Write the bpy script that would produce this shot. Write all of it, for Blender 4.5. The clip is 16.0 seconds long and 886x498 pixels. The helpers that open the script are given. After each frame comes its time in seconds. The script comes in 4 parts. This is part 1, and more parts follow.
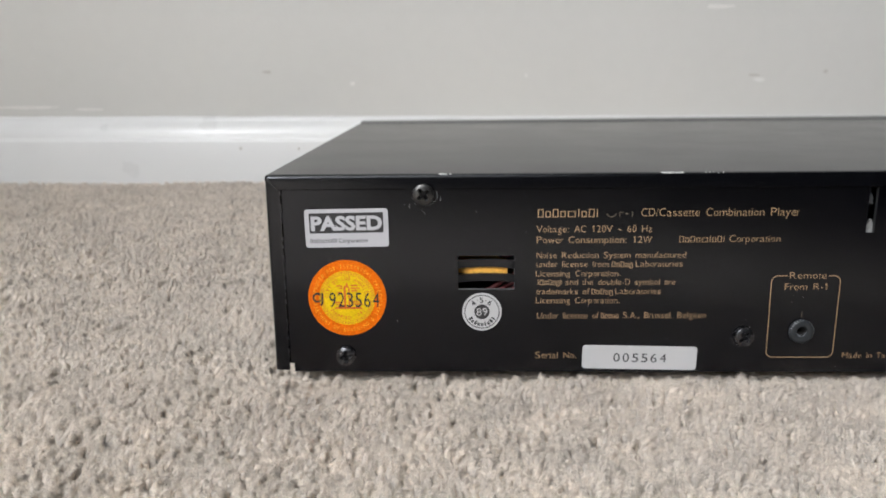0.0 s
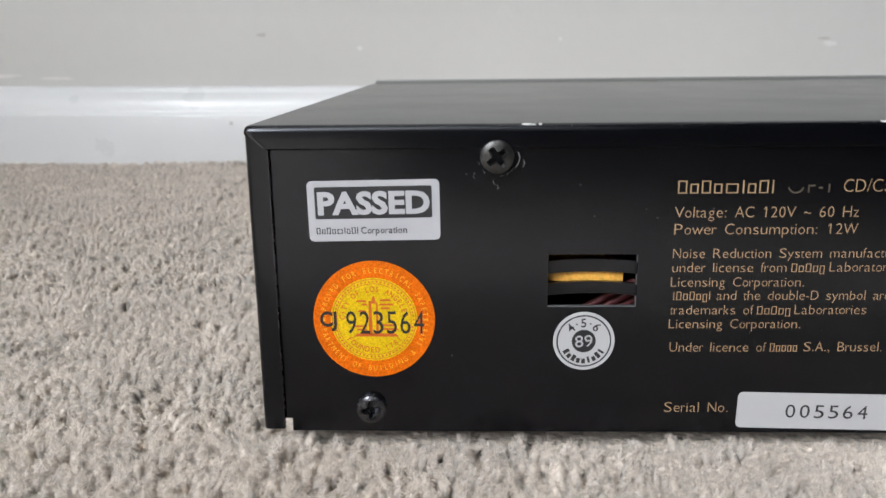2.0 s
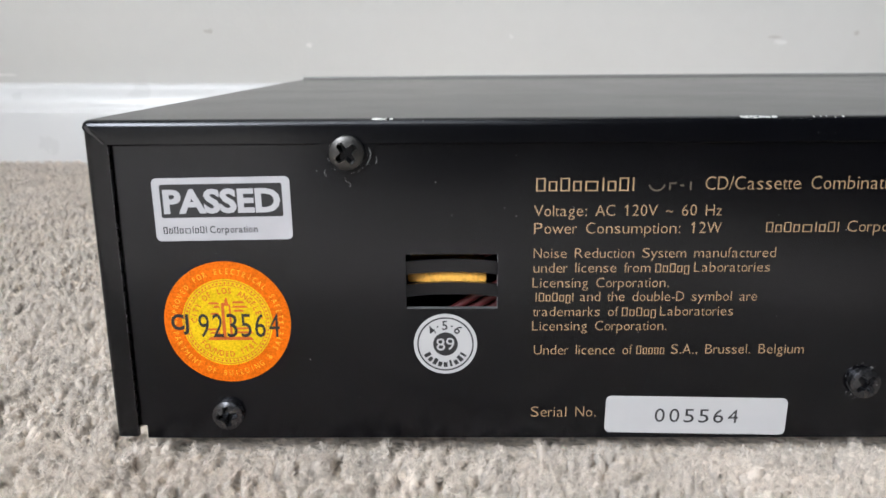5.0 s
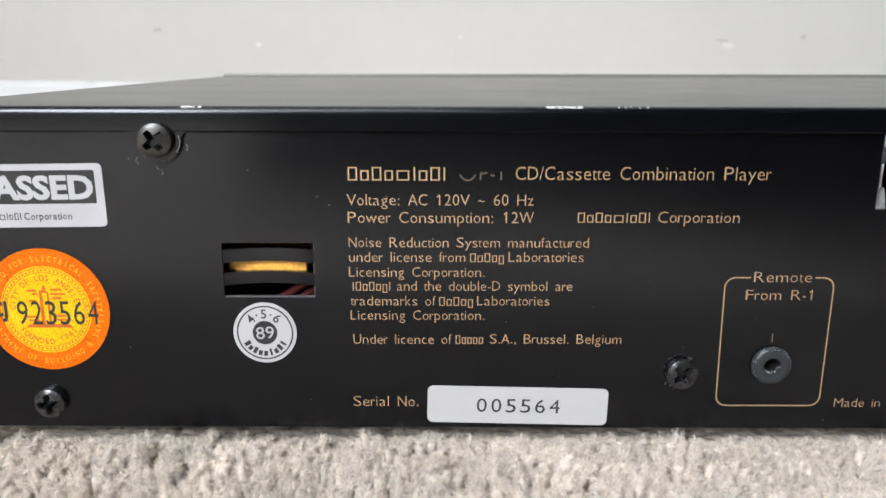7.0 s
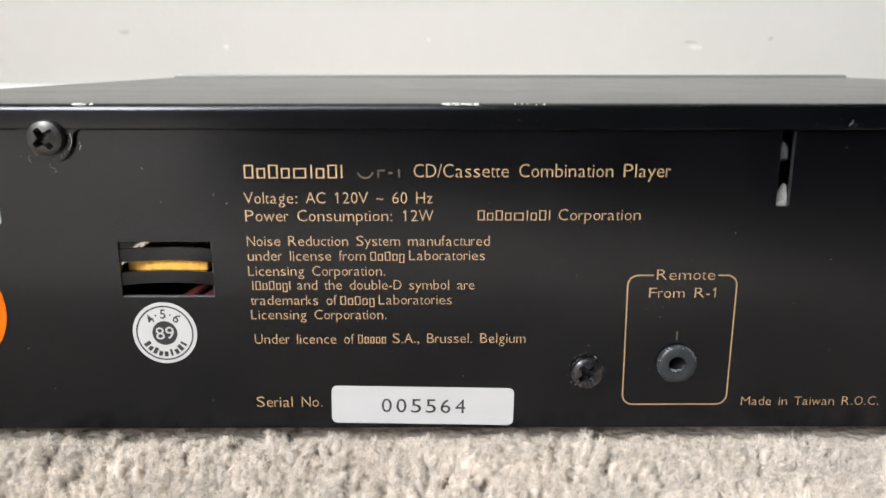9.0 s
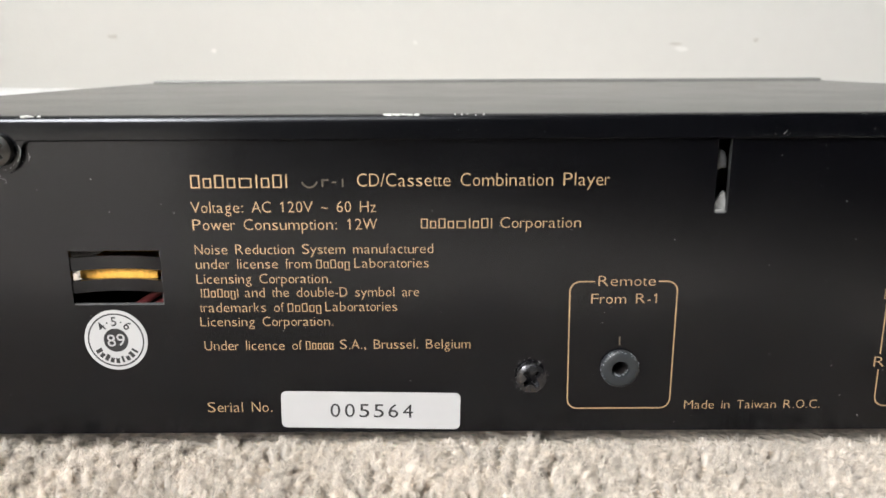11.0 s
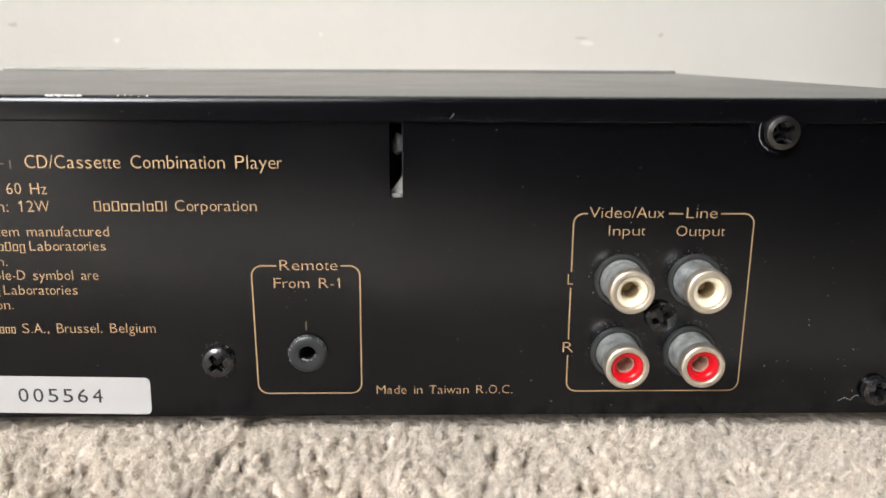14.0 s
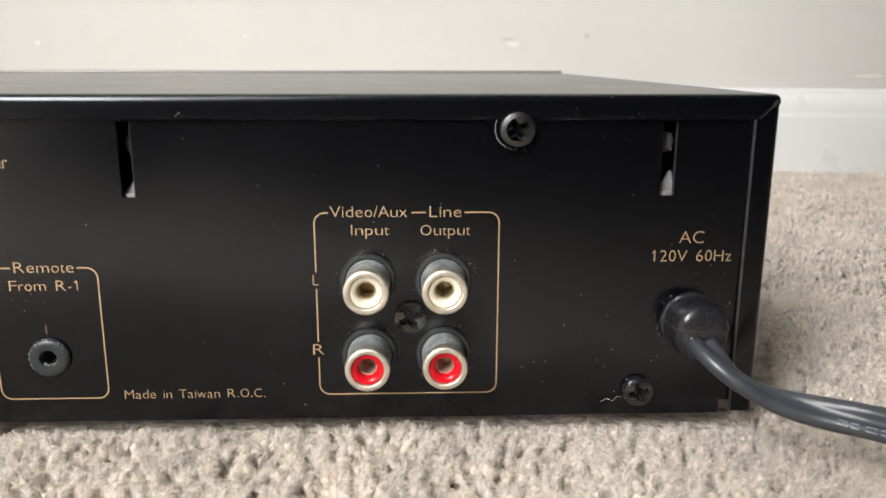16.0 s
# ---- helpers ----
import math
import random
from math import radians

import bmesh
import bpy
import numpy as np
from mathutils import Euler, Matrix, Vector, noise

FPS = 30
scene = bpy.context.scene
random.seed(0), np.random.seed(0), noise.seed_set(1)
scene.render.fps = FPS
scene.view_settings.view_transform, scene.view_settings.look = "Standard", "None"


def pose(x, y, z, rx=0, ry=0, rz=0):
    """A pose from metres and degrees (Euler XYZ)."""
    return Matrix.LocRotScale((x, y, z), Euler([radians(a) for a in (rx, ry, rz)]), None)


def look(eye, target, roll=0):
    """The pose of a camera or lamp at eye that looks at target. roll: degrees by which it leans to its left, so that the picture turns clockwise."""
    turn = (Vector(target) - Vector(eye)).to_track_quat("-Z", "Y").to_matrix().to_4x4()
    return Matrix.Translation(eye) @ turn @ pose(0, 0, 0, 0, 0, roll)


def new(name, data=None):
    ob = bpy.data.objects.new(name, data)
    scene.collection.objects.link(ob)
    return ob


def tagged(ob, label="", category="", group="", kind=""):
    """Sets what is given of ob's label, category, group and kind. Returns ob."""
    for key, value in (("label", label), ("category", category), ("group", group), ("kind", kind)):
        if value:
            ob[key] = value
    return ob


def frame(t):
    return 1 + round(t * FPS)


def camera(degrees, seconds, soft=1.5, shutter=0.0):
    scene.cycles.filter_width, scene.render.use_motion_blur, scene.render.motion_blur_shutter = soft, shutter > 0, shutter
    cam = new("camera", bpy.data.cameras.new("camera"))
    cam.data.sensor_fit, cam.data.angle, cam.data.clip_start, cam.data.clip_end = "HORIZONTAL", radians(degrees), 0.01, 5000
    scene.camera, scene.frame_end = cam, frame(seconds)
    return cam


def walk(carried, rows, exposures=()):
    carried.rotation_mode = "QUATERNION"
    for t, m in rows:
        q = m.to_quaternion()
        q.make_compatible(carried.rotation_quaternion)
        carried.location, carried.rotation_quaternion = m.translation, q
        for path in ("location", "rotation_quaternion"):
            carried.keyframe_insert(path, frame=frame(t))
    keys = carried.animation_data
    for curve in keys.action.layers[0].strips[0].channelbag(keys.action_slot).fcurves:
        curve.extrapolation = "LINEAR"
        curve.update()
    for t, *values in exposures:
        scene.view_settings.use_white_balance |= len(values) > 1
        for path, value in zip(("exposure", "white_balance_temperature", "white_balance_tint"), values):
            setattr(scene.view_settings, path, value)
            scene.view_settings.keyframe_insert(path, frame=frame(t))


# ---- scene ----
cam = camera(58.6, 16.0)
PATH = [
    (0, (0.06069, -0.23611, 0.09367), (0.02852, 0.73722, -0.13350), -0.65),
    (0.5, (0.04660, -0.21135, 0.08680), (0.00799, 0.76183, -0.13997), -0.58),
    (1, (0.03811, -0.18949, 0.08196), (0.00008, 0.78288, -0.14839), -0.59),
    (1.5, (0.04029, -0.16690, 0.07892), (0.00417, 0.80447, -0.15589), -0.77),
    (2, (0.04164, -0.15027, 0.07489), (0.01017, 0.81969, -0.16631), -0.62),
    (2.5, (0.04177, -0.14343, 0.07328), (0.01031, 0.82606, -0.16984), -0.42),
    (3, (0.04443, -0.14220, 0.07253), (0.01437, 0.82764, -0.16937), -0.41),
    (3.5, (0.04511, -0.14256, 0.07391), (0.01399, 0.82764, -0.16637), -0.56),
    (4, (0.05074, -0.14300, 0.07341), (0.01974, 0.82736, -0.16626), -0.68),
    (4.5, (0.06046, -0.14492, 0.07263), (0.03296, 0.82535, -0.16786), -0.72),
    (4.7, (0.06268, -0.14417, 0.07361), (0.04937, 0.82579, -0.16931), -0.53),
    (6.8, (0.09644, -0.14662, 0.07072), (0.08810, 0.82587, -0.16205), -0.02),
    (7, (0.09994, -0.14532, 0.07072), (0.09660, 0.82611, -0.16655), 0.09),
    (7.5, (0.10948, -0.14460, 0.07216), (0.11151, 0.82680, -0.16531), 0.22),
    (8, (0.11468, -0.14414, 0.06971), (0.12015, 0.82770, -0.16587), 0.23),
    (10.5, (0.12084, -0.14511, 0.06938), (0.12396, 0.82757, -0.16276), -0.22),
    (11, (0.12841, -0.14647, 0.07143), (0.13164, 0.82605, -0.16138), -0.26),
    (11.5, (0.13937, -0.14743, 0.07042), (0.14801, 0.82459, -0.16431), -0.16),
    (12, (0.14984, -0.14776, 0.07053), (0.16335, 0.82393, -0.16533), -0.04),
    (12.5, (0.16009, -0.14729, 0.07093), (0.17686, 0.82393, -0.16666), 0.07),
    (13, (0.16964, -0.14789, 0.06964), (0.18926, 0.82298, -0.16920), 0.17),
    (13.5, (0.17758, -0.14756, 0.06967), (0.20012, 0.82327, -0.16904), 0.31),
    (14, (0.18656, -0.14712, 0.06911), (0.21063, 0.82386, -0.16885), 0.32),
    (14.5, (0.19582, -0.14693, 0.06885), (0.22267, 0.82430, -0.16777), 0.32),
    (15, (0.20876, -0.14605, 0.06839), (0.23863, 0.82515, -0.16799), 0.22),
    (15.5, (0.22156, -0.14546, 0.06822), (0.25464, 0.82575, -0.16769), 0.19),
    (16, (0.23401, -0.14572, 0.06806), (0.26953, 0.82580, -0.16620), 0.12),
]
cam.data.dof.use_dof = True
cam.data.dof.focus_distance, cam.data.dof.aperture_fstop = 0.177, 32.0
EXPOSURES = [(0, -0.10, 6290, 10), (2, -0.06, 6100, 10), (3.5, 0.0, 6020, 10), (4.7, 0.10, 6080, 10), (7, 0.34, 6180, 10), (8, 0.42, 6300, 10),
             (11, 0.50, 6500, 9), (13.5, 0.48, 6650, 10), (16, 0.48, 6650, 10)]
walk(cam, [(t, look(eye, target, roll)) for t, eye, target, roll in PATH], EXPOSURES)

# ---- world, window light ----
world = bpy.data.worlds.new("world")
scene.world = world
world.use_nodes = True
_nt = world.node_tree
_sky = _nt.nodes.new("ShaderNodeTexSky")
_sky.sky_type, _sky.sun_disc = "NISHITA", False
_sky.sun_elevation, _sky.sun_rotation = radians(40), radians(200)
_nt.links.new(_sky.outputs["Color"], _nt.nodes["Background"].inputs["Color"])
_nt.nodes["Background"].inputs["Strength"].default_value = 0.1

WINDOW = (-2.6, -0.9, 0.8, 2.3)        # y0, y1, z0, z1 in the wall beside and behind the camera
ROOM = (-0.85, 2.5, -5.2, 0.457, 2.4)    # x0, x1, y0, y1, ceiling
_lamp = bpy.data.lights.new("window_daylight", "AREA")
_lamp.shape, _lamp.size, _lamp.size_y = "RECTANGLE", WINDOW[1] - WINDOW[0], WINDOW[3] - WINDOW[2]
_lamp.energy, _lamp.color = 196.0, (0.985, 0.985, 0.985)
_ob = new("window_daylight", _lamp)
_wc = (ROOM[0] - 0.05, (WINDOW[0] + WINDOW[1]) / 2, (WINDOW[2] + WINDOW[3]) / 2)
_ob.matrix_world = look(_wc, (0, _wc[1], _wc[2]))


# ---- materials ----
def material(name, base, rough=0.5, metal=0.0, vary=0.0, vary_scale=40.0, grain=0.0, grain_scale=1500.0, bump=0.0,
             bump_scale=1500.0, bump_size=0.0002, coat=0.0, sheen=0.0, rough_vary=0.0, island=0.0, spec=0.5, second=None, through_light=0.0, tint=(1, 1, 1)):
    """A Principled material with broad and fine variation, in object metres."""
    m = bpy.data.materials.new(name)
    m.use_nodes = True
    nt = m.node_tree
    bs = nt.nodes["Principled BSDF"]
    bs.inputs["Base Color"].default_value = (*base, 1)
    bs.inputs["Roughness"].default_value = rough
    bs.inputs["Metallic"].default_value = metal
    bs.inputs["Coat Weight"].default_value = coat
    bs.inputs["Sheen Weight"].default_value = sheen
    bs.inputs["Specular IOR Level"].default_value = spec
    bs.inputs["Specular Tint"].default_value = (*tint, 1)
    tc = nt.nodes.new("ShaderNodeTexCoord")

    def noise_node(scale, detail=4.0):
        n = nt.nodes.new("ShaderNodeTexNoise")
        n.inputs["Scale"].default_value, n.inputs["Detail"].default_value = scale, detail
        nt.links.new(tc.outputs["Object"], n.inputs["Vector"])
        return n.outputs["Fac"]

    def spread(fac, amount):
        r = nt.nodes.new("ShaderNodeMapRange")
        r.inputs["From Min"].default_value, r.inputs["From Max"].default_value = 0.25, 0.75
        r.inputs["To Min"].default_value, r.inputs["To Max"].default_value = 1 - amount, 1 + amount
        nt.links.new(fac, r.inputs["Value"])
        return r.outputs["Result"]

    factors = []
    if vary:
        factors.append(spread(noise_node(vary_scale), vary))
    if grain:
        factors.append(spread(noise_node(grain_scale, 6.0), grain))
    if island:
        g = nt.nodes.new("ShaderNodeNewGeometry")
        factors.append(spread(g.outputs["Random Per Island"], island))
    col = None
    if second is not None:
        mix = nt.nodes.new("ShaderNodeMix")
        mix.data_type = "RGBA"
        mix.inputs[6].default_value, mix.inputs[7].default_value = (*base, 1), (*second, 1)
        nt.links.new(noise_node(vary_scale * 2.3, 5.0), mix.inputs[0])
        col = mix.outputs[2]
    for f in factors:
        v = nt.nodes.new("ShaderNodeMix")
        v.data_type, v.blend_type = "RGBA", "MULTIPLY"
        v.inputs[0].default_value = 1.0
        if col is None:
            v.inputs[6].default_value = (*base, 1)
        else:
            nt.links.new(col, v.inputs[6])
        nt.links.new(f, v.inputs[7])
        col = v.outputs[2]
    if col is not None:
        nt.links.new(col, bs.inputs["Base Color"])
    if rough_vary:
        r = nt.nodes.new("ShaderNodeMapRange")
        r.inputs["From Min"].default_value, r.inputs["From Max"].default_value = 0.3, 0.7
        r.inputs["To Min"].default_value, r.inputs["To Max"].default_value = rough - rough_vary, rough + rough_vary
        nt.links.new(noise_node(vary_scale * 1.7, 6.0), r.inputs["Value"])
        nt.links.new(r.outputs["Result"], bs.inputs["Roughness"])
    if bump:
        b = nt.nodes.new("ShaderNodeBump")
        b.inputs["Strength"].default_value, b.inputs["Distance"].default_value = bump, bump_size
        nt.links.new(noise_node(bump_scale, 5.0), b.inputs["Height"])
        nt.links.new(b.outputs["Normal"], bs.inputs["Normal"])
    if through_light:
        tr = nt.nodes.new("ShaderNodeBsdfTranslucent")
        mx = nt.nodes.new("ShaderNodeMixShader")
        mx.inputs[0].default_value = through_light
        if col is not None:
            nt.links.new(col, tr.inputs["Color"])
        else:
            tr.inputs["Color"].default_value = (*base, 1)
        nt.links.new(bs.outputs[0], mx.inputs[1])
        nt.links.new(tr.outputs[0], mx.inputs[2])
        nt.links.new(mx.outputs[0], nt.nodes["Material Output"].inputs["Surface"])
    return m


WALL = material("wall_paint", (0.51, 0.505, 0.48), 0.6, vary=0.02, vary_scale=6, grain=0.012, grain_scale=90, bump=0.25, bump_scale=260, bump_size=0.0006)
TRIM = material("gloss_trim_paint", (0.60, 0.602, 0.597), 0.32, vary=0.02, vary_scale=15, bump=0.2, bump_scale=60, bump_size=0.0006, rough_vary=0.06)
FAR_WALL = material("blue_grey_wall_paint", (0.05, 0.053, 0.06), 0.7, vary=0.03, vary_scale=6, bump=0.25, bump_scale=260, bump_size=0.0006)
CEILING = material("ceiling_paint", (0.8, 0.8, 0.78), 0.8, vary=0.02, bump=0.2, bump_scale=200)
SCUFF_DARK = material("scuff_dark", (0.42, 0.40, 0.37), 0.7, vary=0.2, vary_scale=900)
SCUFF_SOFT = material("scuff_soft", (0.62, 0.605, 0.58), 0.7, vary=0.08, vary_scale=700)
CHIP_WHITE = material("bare_plaster_chip", (0.60, 0.595, 0.57), 0.8, vary=0.08, vary_scale=800)
BACKING = material("carpet_backing", (0.78, 0.69, 0.59), 0.95, vary=0.2, vary_scale=60, grain=0.4, grain_scale=500, bump=0.8, bump_scale=400, bump_size=0.002)
PILE = material("carpet_pile", (0.80, 0.732, 0.655), 0.19, vary=0.11, vary_scale=48, grain=0.10, grain_scale=1500, island=0.14, sheen=0.35,
                spec=1.0, second=(0.89, 0.832, 0.765), through_light=0.50, bump=0.8, bump_scale=3800, bump_size=0.00025)
PAINT = material("satin_black_paint", (0.0010, 0.0010, 0.0016), 0.21, spec=0.48, tint=(0.86, 0.90, 1.0), vary=0.12, vary_scale=25, bump=0.05, bump_scale=3500, bump_size=0.00003, rough_vary=0.03)
LIP = material("satin_black_lid_paint", (0.0012, 0.0013, 0.0020), 0.21, spec=0.42, tint=(0.90, 0.93, 1.0), vary=0.12, vary_scale=25, bump=0.15, bump_scale=1900, bump_size=0.00006, rough_vary=0.02)
INSIDE = material("dark_inside", (0.012, 0.010, 0.010), 0.6, vary=0.2)
FRONT = material("front_bezel_grey", (0.16, 0.16, 0.15), 0.35, vary=0.1)
GOLD = material("gold_print_ink", (0.50, 0.345, 0.20), 0.48, metal=0.65, vary=0.08, vary_scale=300, grain=0.10, grain_scale=4000)
WORN = material("worn_gold_print_ink", (0.07, 0.055, 0.038), 0.6, vary=0.35, vary_scale=900)
WHITE_STICKER = material("white_sticker_film", (0.43, 0.43, 0.435), 0.4, vary=0.03, vary_scale=120)
SILVER_STICKER = material("silver_sticker_film", (0.40, 0.40, 0.42), 0.35, vary=0.05, vary_scale=150)
BLACK_INK = material("black_ink", (0.014, 0.014, 0.015), 0.5, vary=0.1, vary_scale=300)
ORANGE = material("orange_foil", (0.62, 0.120, 0.001), 0.45, spec=0.12, vary=0.12, vary_scale=260, grain=0.30, grain_scale=2600)
YELLOW = material("yellow_foil", (0.62, 0.42, 0.004), 0.45, spec=0.12, vary=0.12, vary_scale=260, grain=0.28, grain_scale=2600)
YELLOW_INK = material("yellow_ink", (0.80, 0.36, 0.012), 0.45, vary=0.3, vary_scale=900)
ORANGE_INK = material("orange_ink", (0.50, 0.10, 0.006), 0.45, vary=0.15, vary_scale=900)
SCREW = material("blackened_steel", (0.085, 0.085, 0.09), 0.26, metal=0.9, vary=0.25, vary_scale=400, bump=0.2, bump_scale=2500, bump_size=0.00005, rough_vary=0.1)
SCREW_GREY = material("worn_steel", (0.065, 0.064, 0.062), 0.38, metal=0.9, vary=0.3, vary_scale=500, bump=0.25, bump_scale=2500, bump_size=0.00005, rough_vary=0.1)
NICKEL = material("tarnished_nickel", (0.70, 0.64, 0.55), 0.48, metal=1.0, vary=0.12, vary_scale=500, rough_vary=0.08)
BARREL = material("dull_grey_barrel", (0.27, 0.285, 0.285), 0.5, metal=0.5, vary=0.6, vary_scale=330, grain=0.15, rough_vary=0.12)
IVORY = material("ivory_plastic", (0.64, 0.59, 0.47), 0.32, vary=0.06, vary_scale=300)
RED = material("red_plastic", (0.50, 0.006, 0.012), 0.25, spec=0.35, vary=0.06, vary_scale=300)
SOCKET = material("socket_liner", (0.42, 0.33, 0.20), 0.35, metal=0.6, vary=0.2, vary_scale=500)
RED_SOCKET = material("red_socket_liner", (0.58, 0.38, 0.30), 0.35, metal=0.5, vary=0.2, vary_scale=500)
JACK = material("dark_grey_plastic", (0.020, 0.023, 0.026), 0.38, vary=0.15, vary_scale=500, bump=0.15, bump_scale=2000, bump_size=0.00005)
WASHER = material("dusty_black_plastic", (0.020, 0.021, 0.022), 0.45, vary=0.3, vary_scale=600, grain=0.25, grain_scale=3000)
RUBBER = material("black_rubber", (0.013, 0.013, 0.015), 0.28, vary=0.15, vary_scale=200, bump=0.12, bump_scale=1500, bump_size=0.00006, rough_vary=0.06)
CORD = material("grey_black_cord_sheath", (0.034, 0.037, 0.045), 0.33, vary=0.15, vary_scale=150, bump=0.1, bump_scale=900, bump_size=0.00006, rough_vary=0.05)
CORD_PRINT = material("pale_cord_print", (0.24, 0.28, 0.32), 0.6, vary=0.2, vary_scale=600)
AMBER = material("amber_board", (0.85, 0.45, 0.07), 0.5, vary=0.2, vary_scale=500, grain=0.2)
DARK_RED = material("dark_red_part", (0.17, 0.03, 0.032), 0.4, vary=0.3, vary_scale=300)
TAB = material("pale_bracket", (0.08, 0.082, 0.085), 0.5, vary=0.25, vary_scale=600, grain=0.2)
PALE_TAB = material("bright_bracket", (0.17, 0.17, 0.165), 0.45, vary=0.3, vary_scale=500, grain=0.2)
WORN_EDGE = material("worn_painted_edge", (0.05, 0.05, 0.053), 0.35, vary=0.4, vary_scale=500)
LINT = material("lint", (0.30, 0.30, 0.295), 0.9, vary=0.2, vary_scale=900, island=0.35)
DUST = material("dust_film", (0.16, 0.16, 0.16), 0.95, vary=0.4, vary_scale=1200, island=0.4)
SCUFF_GREY = material("pale_scuff", (0.34, 0.37, 0.40), 0.6, vary=0.2, vary_scale=900, island=0.4)
BARE_METAL = material("bare_metal_chip", (0.66, 0.66, 0.64), 0.45, metal=0.3, vary=0.2, vary_scale=900)


# ---- mesh helpers ----
MM = 0.001


def link(name, bm, mat, parent=None, label="", smooth=None):
    """Links a bmesh as one mesh object. smooth: angle in degrees under which edges are shaded smooth."""
    me = bpy.data.meshes.new(name)
    if smooth is not None:
        for f in bm.faces:
            f.smooth = True
        for e in bm.edges:
            e.smooth = not (len(e.link_faces) == 2 and e.calc_face_angle(0) > radians(smooth))
    bm.to_mesh(me)
    bm.free()
    me.materials.append(mat)
    ob = new(name, me)
    if parent is not None:
        ob.parent = parent
        if parent.type == "EMPTY":
            ob.matrix_parent_inverse = Matrix.Translation(parent.location).inverted()
    return tagged(ob, label)


part = link


def box(bm, x0, x1, y0, y1, z0, z1):
    v = [bm.verts.new(c) for c in ((x0, y0, z0), (x1, y0, z0), (x1, y1, z0), (x0, y1, z0), (x0, y0, z1), (x1, y0, z1), (x1, y1, z1), (x0, y1, z1))]
    for q in ((0, 3, 2, 1), (4, 5, 6, 7), (0, 1, 5, 4), (1, 2, 6, 5), (2, 3, 7, 6), (3, 0, 4, 7)):
        bm.faces.new([v[i] for i in q])
    return v


def boxed(x0, x1, y0, y1, z0, z1, bevel=0.0, seg=2):
    bm = bmesh.new()
    box(bm, x0, x1, y0, y1, z0, z1)
    if bevel:
        bmesh.ops.bevel(bm, geom=bm.edges[:], offset=bevel, segments=seg, affect="EDGES", profile=0.5)
    return bm


def outline(bm, pts, y0, y1):
    """Extrudes the outline pts of (x, z) from y0 (front) to y1."""
    a = [bm.verts.new((x, y0, z)) for x, z in pts]
    f = bm.faces.new(a)
    if y1 != y0:
        b = [bm.verts.new((x, y1, z)) for x, z in pts]
        bm.faces.new(b[::-1])
        n = len(pts)
        for i in range(n):
            bm.faces.new((a[i], b[i], b[(i + 1) % n], a[(i + 1) % n]))
    return f


def fix(bm):
    bmesh.ops.recalc_face_normals(bm, faces=bm.faces[:])
    return bm


def arc(cx, cz, r, a0, a1, n):
    return [(cx + r * math.cos(radians(a0 + (a1 - a0) * i / n)), cz + r * math.sin(radians(a0 + (a1 - a0) * i / n))) for i in range(n + 1)]


def rounded(x0, x1, z0, z1, r, n=6):
    return arc(x1 - r, z0 + r, r, -90, 0, n) + arc(x1 - r, z1 - r, r, 0, 90, n) + arc(x0 + r, z1 - r, r, 90, 180, n) + arc(x0 + r, z0 + r, r, 180, 270, n)


def lathe(bm, profile, cx, cz, n=40, closed=True):
    """Turns (radius, y) round the axis through (cx, cz) along y."""
    rings = []
    for r, y in profile:
        if r < 1e-7:
            rings.append([bm.verts.new((cx, y, cz))])
        else:
            rings.append([bm.verts.new((cx + r * math.cos(2 * math.pi * i / n), y, cz + r * math.sin(2 * math.pi * i / n))) for i in range(n)])
    for a, b in zip(rings, rings[1:]):
        for i in range(n):
            j = (i + 1) % n
            q = [a[i % len(a)], a[j % len(a)], b[j % len(b)], b[i % len(b)]]
            q = list(dict.fromkeys(q))
            if len(q) > 2:
                bm.faces.new(q)
    return rings


def turned(profile, cx, cz, n=40):
    bm = bmesh.new()
    lathe(bm, [(r * MM, y * MM) for r, y in profile], cx * MM, cz * MM, n)
    return fix(bm)


def ribbon(bm, pts, width, y, closed=False):
    """A flat printed stroke along pts of (x, z)."""
    n = len(pts)
    left, right = [], []
    for i, p in enumerate(pts):
        a = pts[i - 1] if i or closed else p
        b = pts[(i + 1) % n] if i < n - 1 or closed else p
        d = Vector((b[0] - a[0], b[1] - a[1])).normalized()
        left.append(bm.verts.new((p[0] - d.y * width / 2, y, p[1] + d.x * width / 2)))
        right.append(bm.verts.new((p[0] + d.y * width / 2, y, p[1] - d.x * width / 2)))
    for i in range(n if closed else n - 1):
        j = (i + 1) % n
        bm.faces.new((right[i], right[j], left[j], left[i]))


